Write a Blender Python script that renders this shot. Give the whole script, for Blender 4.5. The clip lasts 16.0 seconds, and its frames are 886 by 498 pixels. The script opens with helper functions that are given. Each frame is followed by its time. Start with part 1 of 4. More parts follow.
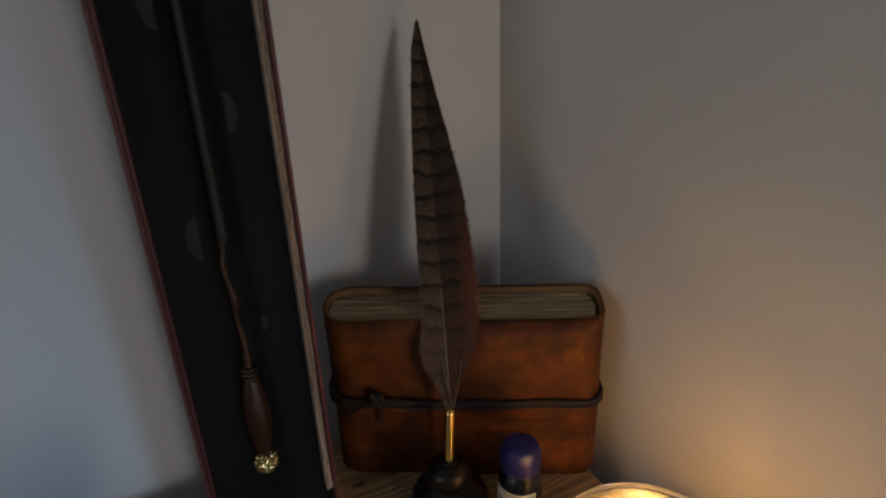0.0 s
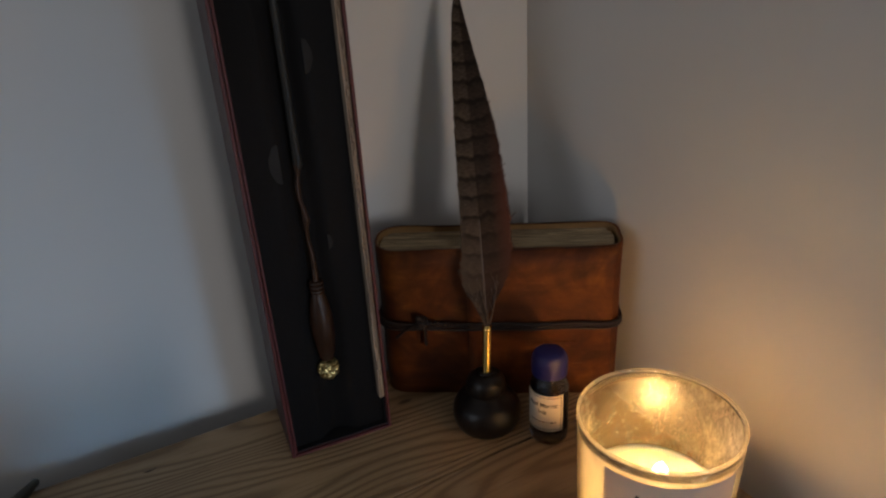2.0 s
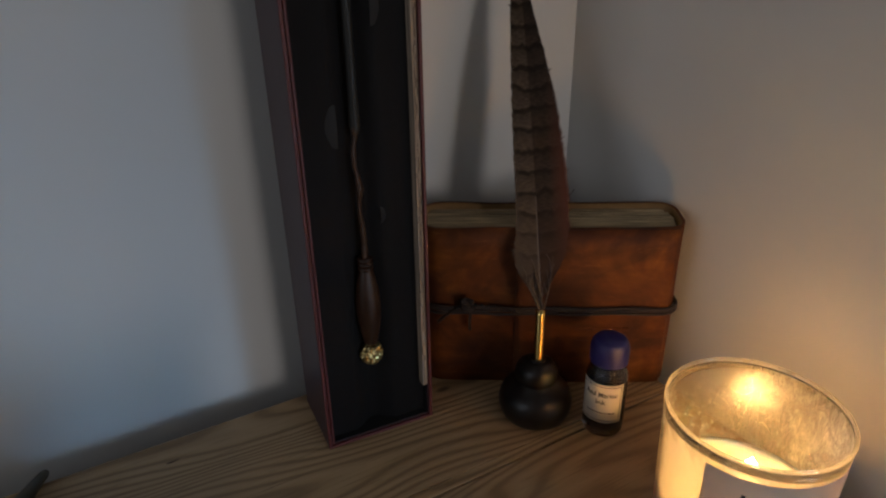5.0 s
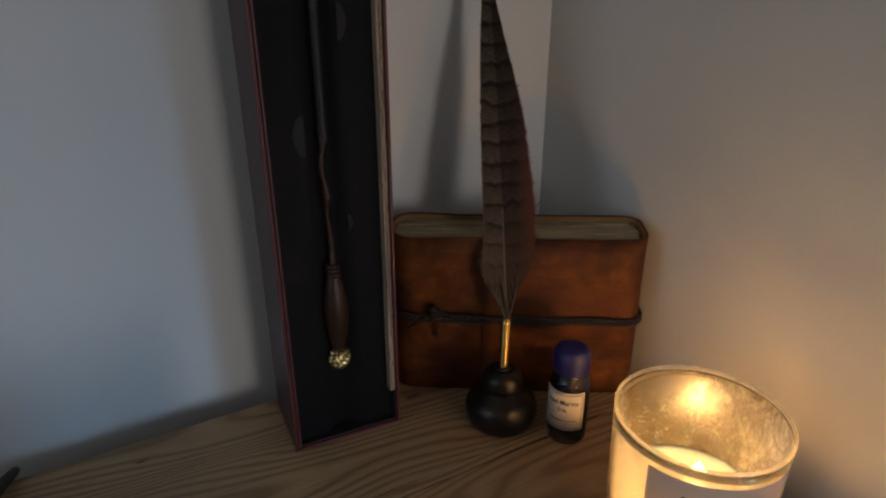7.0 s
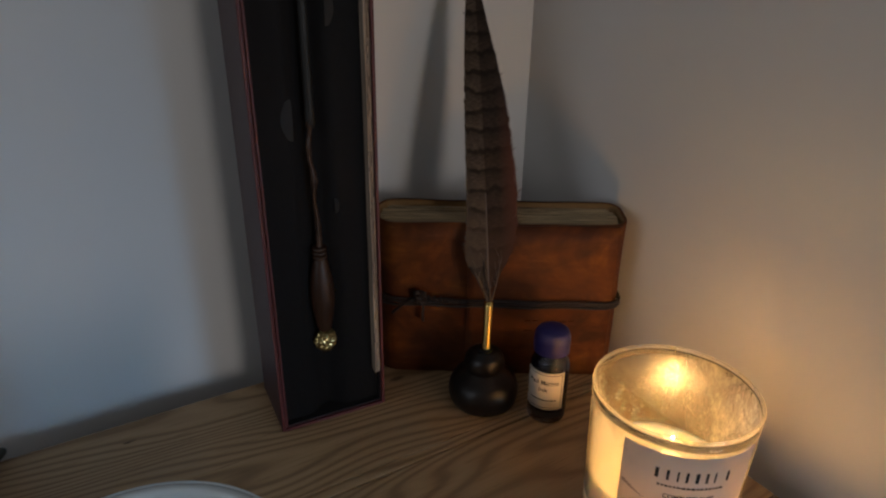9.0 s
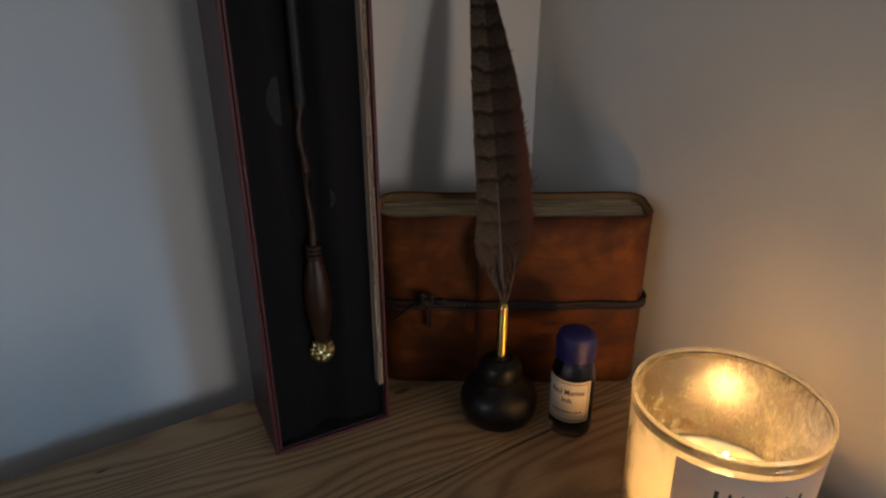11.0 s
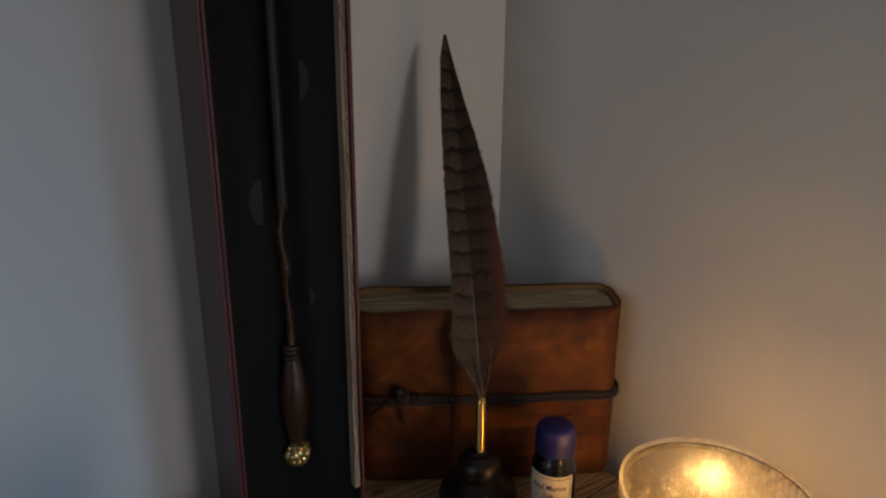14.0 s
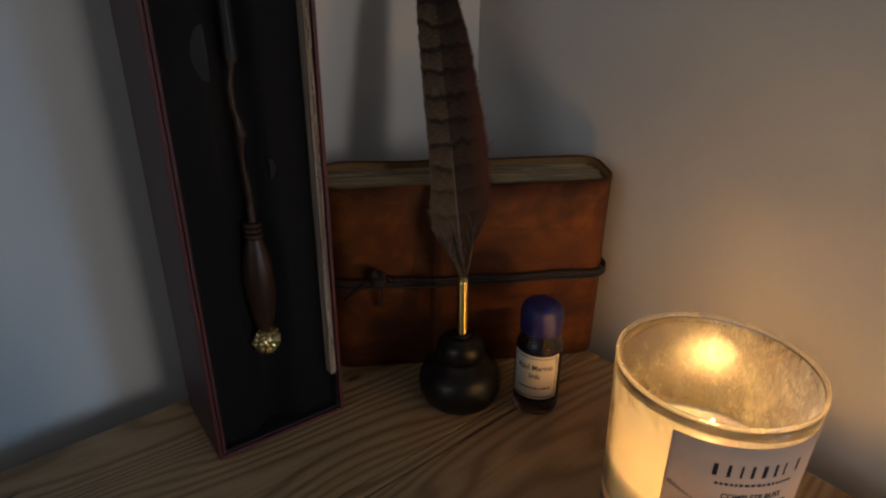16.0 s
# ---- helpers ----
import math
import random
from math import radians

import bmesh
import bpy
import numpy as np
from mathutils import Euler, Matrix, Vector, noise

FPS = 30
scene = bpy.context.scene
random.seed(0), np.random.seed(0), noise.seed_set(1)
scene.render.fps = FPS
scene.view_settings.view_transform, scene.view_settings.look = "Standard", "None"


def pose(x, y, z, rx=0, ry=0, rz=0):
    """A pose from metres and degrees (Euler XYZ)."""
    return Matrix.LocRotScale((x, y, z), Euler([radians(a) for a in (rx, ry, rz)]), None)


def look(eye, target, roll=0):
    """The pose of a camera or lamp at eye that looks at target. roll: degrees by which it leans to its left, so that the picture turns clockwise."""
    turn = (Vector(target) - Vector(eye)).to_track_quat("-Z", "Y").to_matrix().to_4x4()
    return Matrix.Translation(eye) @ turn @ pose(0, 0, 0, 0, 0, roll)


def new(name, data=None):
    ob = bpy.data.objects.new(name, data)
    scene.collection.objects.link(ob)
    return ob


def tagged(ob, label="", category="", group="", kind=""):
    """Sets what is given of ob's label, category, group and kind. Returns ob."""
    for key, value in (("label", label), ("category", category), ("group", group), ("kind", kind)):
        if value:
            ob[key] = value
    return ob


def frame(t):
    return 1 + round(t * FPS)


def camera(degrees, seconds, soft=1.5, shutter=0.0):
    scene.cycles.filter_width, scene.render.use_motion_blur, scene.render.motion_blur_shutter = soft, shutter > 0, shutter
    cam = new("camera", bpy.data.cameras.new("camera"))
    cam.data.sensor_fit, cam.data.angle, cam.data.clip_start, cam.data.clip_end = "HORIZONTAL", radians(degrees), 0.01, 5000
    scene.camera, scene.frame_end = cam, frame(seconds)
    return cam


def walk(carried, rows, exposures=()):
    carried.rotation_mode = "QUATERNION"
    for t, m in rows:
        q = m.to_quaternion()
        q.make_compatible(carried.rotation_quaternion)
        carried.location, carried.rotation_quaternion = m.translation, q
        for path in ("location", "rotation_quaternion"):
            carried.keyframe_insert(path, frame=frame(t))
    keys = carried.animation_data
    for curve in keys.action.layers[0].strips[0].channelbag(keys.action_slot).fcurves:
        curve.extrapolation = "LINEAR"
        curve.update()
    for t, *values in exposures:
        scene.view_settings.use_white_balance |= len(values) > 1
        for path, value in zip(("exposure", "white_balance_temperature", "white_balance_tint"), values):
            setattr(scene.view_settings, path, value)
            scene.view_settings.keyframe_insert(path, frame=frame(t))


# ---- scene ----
cam = camera(70.34, 16.0, soft=2.2, shutter=0.5)
PATH = [
    (0.0, pose(-0.0521, -0.4624, 0.3135, 65.59, 2.19, -1.73)),
    (0.5, pose(-0.0616, -0.4953, 0.3136, 68.15, 1.16, -0.95)),
    (1.0, pose(-0.0589, -0.5015, 0.3197, 66.03, 1.26, 0.59)),
    (1.5, pose(-0.0604, -0.5266, 0.3030, 64.71, 1.45, -0.39)),
    (2.0, pose(-0.0669, -0.5318, 0.2926, 66.40, 3.20, -0.19)),
    (2.5, pose(-0.1281, -0.5331, 0.2733, 66.91, 0.06, -4.61)),
    (3.0, pose(-0.1502, -0.5156, 0.2796, 64.65, -1.56, -4.57)),
    (3.5, pose(-0.1464, -0.5223, 0.2699, 66.72, -1.99, -5.67)),
    (4.0, pose(-0.1341, -0.5046, 0.2792, 65.13, 0.26, -3.72)),
    (6.5, pose(-0.1077, -0.5134, 0.2715, 66.16, 0.80, -1.27)),
    (7.0, pose(-0.0997, -0.5189, 0.2755, 66.84, 0.05, -1.70)),
    (7.5, pose(-0.0956, -0.5299, 0.2826, 66.88, -0.76, -1.67)),
    (8.0, pose(-0.0873, -0.5449, 0.2915, 67.18, -0.53, -2.37)),
    (8.5, pose(-0.0965, -0.5497, 0.2847, 66.58, 0.28, -1.22)),
    (9.0, pose(-0.1021, -0.5292, 0.2737, 66.22, -0.78, -3.21)),
    (11.5, pose(-0.1119, -0.4919, 0.2505, 67.36, 0.66, -4.87)),
    (12.0, pose(-0.1156, -0.4939, 0.2495, 68.38, 0.63, -6.87)),
    (12.5, pose(-0.1055, -0.4931, 0.2451, 68.30, 1.11, -8.52)),
    (13.0, pose(-0.0976, -0.4931, 0.2488, 67.63, 1.32, -10.14)),
    (13.5, pose(-0.1071, -0.4909, 0.2470, 68.38, -0.33, -10.90)),
    (14.0, pose(-0.1234, -0.4926, 0.2595, 74.38, -0.39, -8.75)),
    (14.5, pose(-0.1220, -0.4839, 0.2439, 67.82, -2.61, -13.59)),
    (15.0, pose(-0.1173, -0.4744, 0.2471, 66.48, -1.81, -12.97)),
    (15.5, pose(-0.1275, -0.4622, 0.2325, 65.05, -1.32, -12.67)),
    (16.0, pose(-0.1245, -0.4638, 0.2360, 64.92, -0.60, -11.85)),
]
walk(cam, PATH, exposures=[(0.0, -0.72), (1.5, -0.65), (4.0, -0.63), (9.0, -0.67), (12.5, -0.72), (14.5, -0.78), (16.0, -0.95)])

# ---- world and lights ----
TURN = 28.0                       # the room stands turned by this much; its corner is the origin
ROOM = pose(0, 0, 0, 0, 0, TURN)  # in the room: x < 0 along the rear wall, y < 0 along the side wall

world = bpy.data.worlds.new("dusk")
scene.world = world
world.use_nodes = True
wn = world.node_tree
sky = wn.nodes.new("ShaderNodeTexSky")
sky.sky_type, sky.sun_disc = "NISHITA", False
sky.sun_elevation, sky.sun_rotation = radians(4), radians(120)
wn.links.new(sky.outputs[0], wn.nodes["Background"].inputs[0])
wn.nodes["Background"].inputs[1].default_value = 0.06


def area_lamp(name, m, sx, sy, watts, colour, spread=180):
    data = bpy.data.lights.new(name, "AREA")
    data.shape, data.size, data.size_y, data.energy, data.color = "RECTANGLE", sx, sy, watts, colour
    data.spread = radians(spread)
    ob = new(name, data)
    ob.matrix_world = m
    return ob


SIDE_WINDOW = (-1.02, -0.78, -0.04, 0.30)    # y0, y1, z0, z1 in the side wall
FAR_WINDOW = (-0.36, -0.02, -0.05, 0.95)     # x0, x1, z0, z1 in the far wall
FILL_OPENING = (-1.35, -0.35, 0.10, 1.35)      # y0, y1, z0, z1 of an opening added in the left wall for fill light
FAR_Y, LEFT_X, FLOOR_Z, CEIL_Z = -2.6, -2.3, -0.75, 1.65

y0, y1, z0, z1 = SIDE_WINDOW
area_lamp("window_light_side", ROOM @ look((0.012, (y0 + y1) / 2, (z0 + z1) / 2), (-0.58, 0, -0.12)),
          y1 - y0 - 0.03, z1 - z0 - 0.02, 0.76, (0.34, 0.64, 1.0), 64)
x0, x1, z0, z1 = FAR_WINDOW
area_lamp("window_light_far", ROOM @ look(((x0 + x1) / 2, FAR_Y - 0.05, (z0 + z1) / 2), (0.16, 0, 0.12)),
          x1 - x0 - 0.02, z1 - z0 - 0.02, 1.6, (1.0, 0.93, 0.90), 56)
# unseen source, added on the left as broad fill for the side wall
y0, y1, z0, z1 = FILL_OPENING
area_lamp("fill_light_left", ROOM @ look((LEFT_X - 0.03, (y0 + y1) / 2, (z0 + z1) / 2), (0, (y0 + y1) / 2, (z0 + z1) / 2)),
          y1 - y0 - 0.02, z1 - z0 - 0.02, 8.8, (0.85, 0.90, 1.0))

CANDLE = Vector((0.0298, -0.2802, 0.0))
FLAME = Vector((0.0325, -0.2815, 0.0))


# ---- materials ----
class Nodes:
    """A short hand for building a node material."""

    def __init__(self, name):
        self.mat = bpy.data.materials.new(name)
        self.mat.use_nodes = True
        self.tree = self.mat.node_tree
        self.bsdf = self.tree.nodes["Principled BSDF"]
        self.coord = self.add("ShaderNodeTexCoord")

    def add(self, kind, **values):
        n = self.tree.nodes.new(kind)
        for k, v in values.items():
            n.inputs[k.replace("_", " ")].default_value = v
        return n

    def link(self, a, b):
        self.tree.links.new(a, b)

    def mapped(self, scale=(1, 1, 1), turn=(0, 0, 0), place=(0, 0, 0)):
        m = self.add("ShaderNodeMapping")
        m.inputs["Scale"].default_value, m.inputs["Rotation"].default_value, m.inputs["Location"].default_value = scale, turn, place
        self.link(self.coord.outputs["Object"], m.inputs[0])
        return m.outputs[0]

    def noise(self, vector, scale, detail=4.0, rough=0.55, distort=0.0):
        n = self.add("ShaderNodeTexNoise", Scale=scale, Detail=detail, Roughness=rough, Distortion=distort)
        self.link(vector, n.inputs["Vector"])
        return n.outputs["Fac"]

    def ramp(self, fac, stops):
        n = self.add("ShaderNodeValToRGB")
        while len(n.color_ramp.elements) < len(stops):
            n.color_ramp.elements.new(0.5)
        for e, (at, c) in zip(n.color_ramp.elements, stops):
            e.position, e.color = at, (*c, 1) if len(c) == 3 else c
        self.link(fac, n.inputs[0])
        return n.outputs[0]

    def mix(self, fac, a, b, how="MIX"):
        n = self.add("ShaderNodeMix")
        n.data_type, n.blend_type = "RGBA", how
        for v, s in ((fac, n.inputs[0]), (a, n.inputs[6]), (b, n.inputs[7])):
            if isinstance(v, bpy.types.NodeSocket):
                self.link(v, s)
            else:
                s.default_value = v if isinstance(v, float) else (*v, 1)
        return n.outputs[2]

    def sums(self, how, a, b=0.0):
        n = self.add("ShaderNodeMath")
        n.operation = how
        for v, s in ((a, n.inputs[0]), (b, n.inputs[1])):
            if isinstance(v, bpy.types.NodeSocket):
                self.link(v, s)
            else:
                s.default_value = v
        return n.outputs[0]

    def axes(self, vector=None):
        n = self.add("ShaderNodeSeparateXYZ")
        self.link(vector or self.coord.outputs["Object"], n.inputs[0])
        return n.outputs

    def bump(self, height, strength=0.3, distance=0.001):
        n = self.add("ShaderNodeBump", Strength=strength, Distance=distance)
        self.link(height, n.inputs["Height"])
        self.link(n.outputs[0], self.bsdf.inputs["Normal"])

    def set(self, **values):
        for k, v in values.items():
            s = self.bsdf.inputs[k.replace("_", " ")]
            if isinstance(v, bpy.types.NodeSocket):
                self.link(v, s)
            else:
                s.default_value = (*v, 1) if isinstance(v, tuple) and len(v) == 3 and s.type == "RGBA" else v
        return self


def mottled(name, a, b, scale, rough=0.6, metal=0.0, bump=0.15, fine=6.0, distance=0.0005, **more):
    """Two tones in soft patches with a fine grain over them."""
    n = Nodes(name)
    v = n.coord.outputs["Object"]
    patch, grain = n.noise(v, scale, 3.0), n.noise(v, scale * fine, 5.0)
    n.set(Base_Color=n.mix(grain, n.ramp(patch, [(0.3, a), (0.7, b)]), tuple(0.5 * (p + q) for p, q in zip(a, b))), Metallic=metal, **more)
    n.set(Roughness=n.sums("ADD", n.sums("MULTIPLY", grain, 0.2), rough - 0.1))
    n.bump(grain, bump, distance)
    return n.mat


def wall_paint():
    n = Nodes("painted plaster")
    v = n.coord.outputs["Object"]
    cloud, roller = n.noise(v, 3.0, 3.0), n.noise(v, 900.0, 3.0)
    n.set(Base_Color=n.mix(cloud, (0.60, 0.60, 0.59), (0.66, 0.655, 0.645)), Roughness=0.75)
    n.bump(n.sums("ADD", roller, n.noise(v, 60.0, 3.0)), 0.12, 0.0006)
    return n.mat


def wood_planks():
    n = Nodes("oiled pine board")
    info = n.add("ShaderNodeObjectInfo")
    shift = n.add("ShaderNodeVectorMath")
    shift.operation = "SCALE"
    n.link(info.outputs["Random"], shift.inputs["Scale"])
    shift.inputs[0].default_value = (7.0, 3.0, 5.0)
    base = n.add("ShaderNodeVectorMath")
    n.link(n.coord.outputs["Object"], base.inputs[0])
    n.link(shift.outputs[0], base.inputs[1])

    def scaled(s):
        m = n.add("ShaderNodeMapping")
        m.inputs["Scale"].default_value = s
        n.link(base.outputs[0], m.inputs[0])
        return m.outputs[0]

    bend = n.noise(scaled((2.2, 9.0, 2.0)), 1.0, 2.0)
    rings = n.add("ShaderNodeTexWave", Scale=1.0, Distortion=1.1, Detail=2.0)
    rings.bands_direction = "Y"
    warp = n.add("ShaderNodeCombineXYZ")
    ax = n.axes(base.outputs[0])
    n.link(n.sums("ADD", n.sums("MULTIPLY", ax[1], 30.0), n.sums("MULTIPLY", bend, 9.0)), warp.inputs[1])
    n.link(n.sums("MULTIPLY", ax[0], 2.2), warp.inputs[0])
    n.link(warp.outputs[0], rings.inputs["Vector"])
    ring = rings.outputs["Fac"]
    fibre = n.noise(scaled((14.0, 900.0, 60.0)), 1.0, 4.0, 0.6)
    pores = n.noise(scaled((30.0, 2200.0, 60.0)), 1.0, 2.0)
    blotch = n.noise(scaled((4.0, 14.0, 4.0)), 1.0, 3.0)
    tone = n.ramp(ring, [(0.0, (0.245, 0.152, 0.075)), (0.35, (0.405, 0.262, 0.134)), (1.0, (0.500, 0.335, 0.180))])
    tone = n.mix(n.sums("MULTIPLY", fibre, 0.46), tone, (0.13, 0.075, 0.035))
    tone = n.mix(n.ramp(pores, [(0.60, (0, 0, 0)), (0.70, (0.75, 0.75, 0.75))]), tone, (0.085, 0.046, 0.02))
    tone = n.mix(n.ramp(blotch, [(0.35, (0, 0, 0)), (0.75, (0.35, 0.35, 0.35))]), tone, (0.30, 0.18, 0.085))
    knots = n.add("ShaderNodeTexVoronoi", Scale=1.0)
    n.link(scaled((9.0, 22.0, 4.0)), knots.inputs["Vector"])
    tone = n.mix(n.ramp(knots.outputs["Distance"], [(0.03, (0.8, 0.8, 0.8)), (0.07, (0, 0, 0))]), tone, (0.05, 0.026, 0.013))
    n.set(Base_Color=tone, Roughness=n.sums("ADD", 0.42, n.sums("MULTIPLY", fibre, 0.25)))
    n.bump(n.sums("ADD", n.sums("MULTIPLY", ring, 0.6), fibre), 0.35, 0.0005)
    return n.mat


def leather():
    n = Nodes("tan pull-up leather")
    v = n.coord.outputs["Object"]
    patch = n.noise(v, 26.0, 6.0, 0.62, 0.9)
    stain = n.noise(n.mapped((9, 9, 15), (0, 0.6, 0)), 1.0, 4.0, 0.6, 1.2)
    streak = n.noise(n.mapped((12, 12, 60), (0, 0.12, 0)), 1.0, 5.0, 0.6, 0.6)
    pore = n.noise(v, 800.0, 4.0)
    scuff = n.noise(n.mapped((40, 40, 260), (0, 0.35, 0)), 1.0, 4.0, 0.6)
    tone = n.ramp(patch, [(0.28, (0.050, 0.012, 0.003)), (0.48, (0.118, 0.033, 0.006)), (0.74, (0.235, 0.078, 0.012))])
    tone = n.mix(n.ramp(streak, [(0.36, (0.7, 0.7, 0.7)), (0.62, (0, 0, 0))]), tone, (0.062, 0.015, 0.004))
    tone = n.mix(n.ramp(stain, [(0.36, (0.75, 0.75, 0.75)), (0.55, (0, 0, 0))]), tone, (0.034, 0.009, 0.004))
    tone = n.mix(n.ramp(scuff, [(0.63, (0, 0, 0)), (0.76, (0.35, 0.35, 0.35))]), tone, (0.30, 0.125, 0.032))
    n.set(Base_Color=tone, Roughness=n.sums("ADD", 0.50, n.sums("MULTIPLY", patch, 0.25)), Specular_IOR_Level=0.22)
    n.bump(n.sums("ADD", pore, n.sums("MULTIPLY", streak, 0.8)), 0.25, 0.0005)
    return n.mat


def feather_vane(name, light, dark, edge, edge_at):
    """Barred barbs: broad taupe bands, each ending in a wavy dark bar."""
    n = Nodes(name)
    ax = n.axes()
    wob = n.noise(n.mapped((110, 20, 60)), 1.0, 3.0)
    broad = n.noise(n.mapped((160, 10, 45)), 1.0, 2.0)
    side = n.sums("ABSOLUTE", ax[0])
    lane = n.sums("ADD", n.sums("ADD", n.sums("MULTIPLY", ax[2], 76.0), n.sums("MULTIPLY", side, -9.0)), n.sums("MULTIPLY", wob, 0.85))
    saw = n.sums("FRACT", lane)
    barbs = n.noise(n.mapped((260, 10, 3000), (0, 0.62, 0)), 1.0, 3.0)
    tone = n.ramp(saw, [(0.0, dark), (0.07, dark), (0.15, tuple(1.12 * c for c in light)), (0.45, light), (0.82, tuple(0.72 * c for c in light)), (0.95, dark)])
    tone = n.mix(n.ramp(broad, [(0.40, (0, 0, 0)), (0.70, (0.4, 0.4, 0.4))]), tone, tuple(0.6 * c for c in light))
    tone = n.mix(n.ramp(barbs, [(0.42, (0.65, 0.65, 0.65)), (0.58, (0, 0, 0))]), tone, tuple(0.5 * c for c in dark))
    rim = n.add("ShaderNodeMapRange")
    n.link(side, rim.inputs[0])
    rim.inputs[1].default_value, rim.inputs[2].default_value = edge_at
    low = n.add("ShaderNodeMapRange")
    n.link(ax[2], low.inputs[0])
    low.inputs[1].default_value, low.inputs[2].default_value = 0.16, 0.09
    tone = n.mix(n.sums("MULTIPLY", rim.outputs[0], low.outputs[0]), tone, edge)
    foot = n.add("ShaderNodeMapRange")
    n.link(ax[2], foot.inputs[0])
    foot.inputs[1].default_value, foot.inputs[2].default_value = 0.075, 0.030
    tone = n.mix(n.sums("MULTIPLY", foot.outputs[0], 0.6), tone, tuple(0.42 * p + 0.3 * q for p, q in zip(light, edge)))
    n.set(Base_Color=tone, Roughness=0.8, Specular_IOR_Level=0.15)
    n.bump(barbs, 0.5, 0.0004)
    return n.mat


def glass(name, colour=(1, 1, 1), rough=0.0, haze=0.0, ior=1.48):
    """Clear glass; haze is the share of warm scatter imitating candlelight caught in it."""
    n = Nodes(name)
    n.set(Base_Color=colour, Roughness=rough, IOR=ior, Transmission_Weight=1.0)
    if haze:
        out = n.tree.nodes["Material Output"]
        glow_haze = n.noise(n.mapped((70, 70, 50)), 1.0, 4.0)
        dif, tra = n.add("ShaderNodeBsdfDiffuse", Color=(0.85, 0.80, 0.66, 1)), n.add("ShaderNodeBsdfTranslucent", Color=(0.92, 0.82, 0.58, 1))
        both, whole = n.add("ShaderNodeMixShader", Fac=0.6), n.add("ShaderNodeMixShader")
        n.link(dif.outputs[0], both.inputs[1])
        n.link(tra.outputs[0], both.inputs[2])
        n.link(n.sums("MULTIPLY", glow_haze, 2 * haze), whole.inputs[0])
        n.link(n.bsdf.outputs[0], whole.inputs[1])
        n.link(both.outputs[0], whole.inputs[2])
        n.link(whole.outputs[0], out.inputs[0])
    return n.mat


def wax_film():
    """A patchy haze of wax on the inside of the glass, thick low down, feathering into ferns towards the rim."""
    n = Nodes("wax film")
    out = n.tree.nodes["Material Output"]
    ax = n.axes()
    fern = n.noise(n.mapped((420, 420, 110)), 1.0, 6.0, 0.75, 2.2)
    patch = n.noise(n.mapped((60, 60, 45)), 1.0, 4.0, 0.6, 1.0)
    flake = n.add("ShaderNodeTexVoronoi", Scale=1.0)
    n.link(n.mapped((75, 75, 48)), flake.inputs["Vector"])
    height = n.add("ShaderNodeMapRange")
    n.link(ax[2], height.inputs[0])
    height.inputs[1].default_value, height.inputs[2].default_value = 0.096, 0.056
    facing = n.add("ShaderNodeMapRange")
    n.link(n.sums("ADD", n.sums("MULTIPLY", ax[0], -0.66), n.sums("MULTIPLY", ax[1], -0.75)), facing.inputs[0])
    facing.inputs[1].default_value, facing.inputs[2].default_value = -0.012, 0.030
    facing.inputs[3].default_value, facing.inputs[4].default_value = 0.06, 1.10
    # extra cover towards the side wall, added to dim the candlelight reaching it
    wall_dimmer = n.add("ShaderNodeMapRange")
    n.link(n.sums("ADD", n.sums("MULTIPLY", ax[0], 0.88), n.sums("MULTIPLY", ax[1], 0.10)), wall_dimmer.inputs[0])
    wall_dimmer.inputs[1].default_value, wall_dimmer.inputs[2].default_value = 0.008, 0.034
    wall_dimmer.inputs[3].default_value, wall_dimmer.inputs[4].default_value = 0.0, 0.30
    cover = n.sums("MULTIPLY", n.sums("MULTIPLY", height.outputs[0], facing.outputs[0]), 1.35)
    cover = n.sums("ADD", cover, n.sums("MULTIPLY", n.sums("SUBTRACT", n.sums("ADD", fern, patch), 1.0), 1.2))
    cover = n.sums("ADD", cover, n.sums("MULTIPLY", n.sums("SUBTRACT", flake.outputs["Distance"], 0.45), 0.25))
    cover = n.sums("ADD", cover, wall_dimmer.outputs[0])
    cover = n.ramp(cover, [(0.10, (0.08, 0.08, 0.08)), (0.40, (0.38, 0.38, 0.38)), (0.80, (0.82, 0.82, 0.82))])
    dif = n.add("ShaderNodeBsdfDiffuse", Color=(0.92, 0.86, 0.62, 1))
    tra = n.add("ShaderNodeBsdfTranslucent", Color=(0.98, 0.96, 0.80, 1))
    gloss = n.add("ShaderNodeBsdfGlossy", Color=(1.0, 0.97, 0.88, 1), Roughness=0.28)
    ripple = n.add("ShaderNodeBump", Strength=0.35, Distance=0.0010)
    n.link(n.noise(n.mapped((150, 150, 60)), 1.0, 5.0, 0.65, 1.0), ripple.inputs["Height"])
    n.link(ripple.outputs[0], gloss.inputs["Normal"])
    clear = n.add("ShaderNodeBsdfTransparent", Color=(0.86, 0.78, 0.67, 1))
    m0, m1, m2 = n.add("ShaderNodeMixShader", Fac=0.042), n.add("ShaderNodeMixShader", Fac=0.85), n.add("ShaderNodeMixShader")
    n.link(clear.outputs[0], m0.inputs[1])
    n.link(gloss.outputs[0], m0.inputs[2])
    n.link(dif.outputs[0], m1.inputs[1])
    n.link(tra.outputs[0], m1.inputs[2])
    n.link(cover, m2.inputs[0])
    n.link(m0.outputs[0], m2.inputs[1])
    n.link(m1.outputs[0], m2.inputs[2])
    n.link(m2.outputs[0], out.inputs[0])
    return n.mat


def emitting(name, colour, strength):
    n = Nodes(name)
    n.set(Base_Color=(0, 0, 0), Emission_Color=colour, Emission_Strength=strength)
    return n.mat


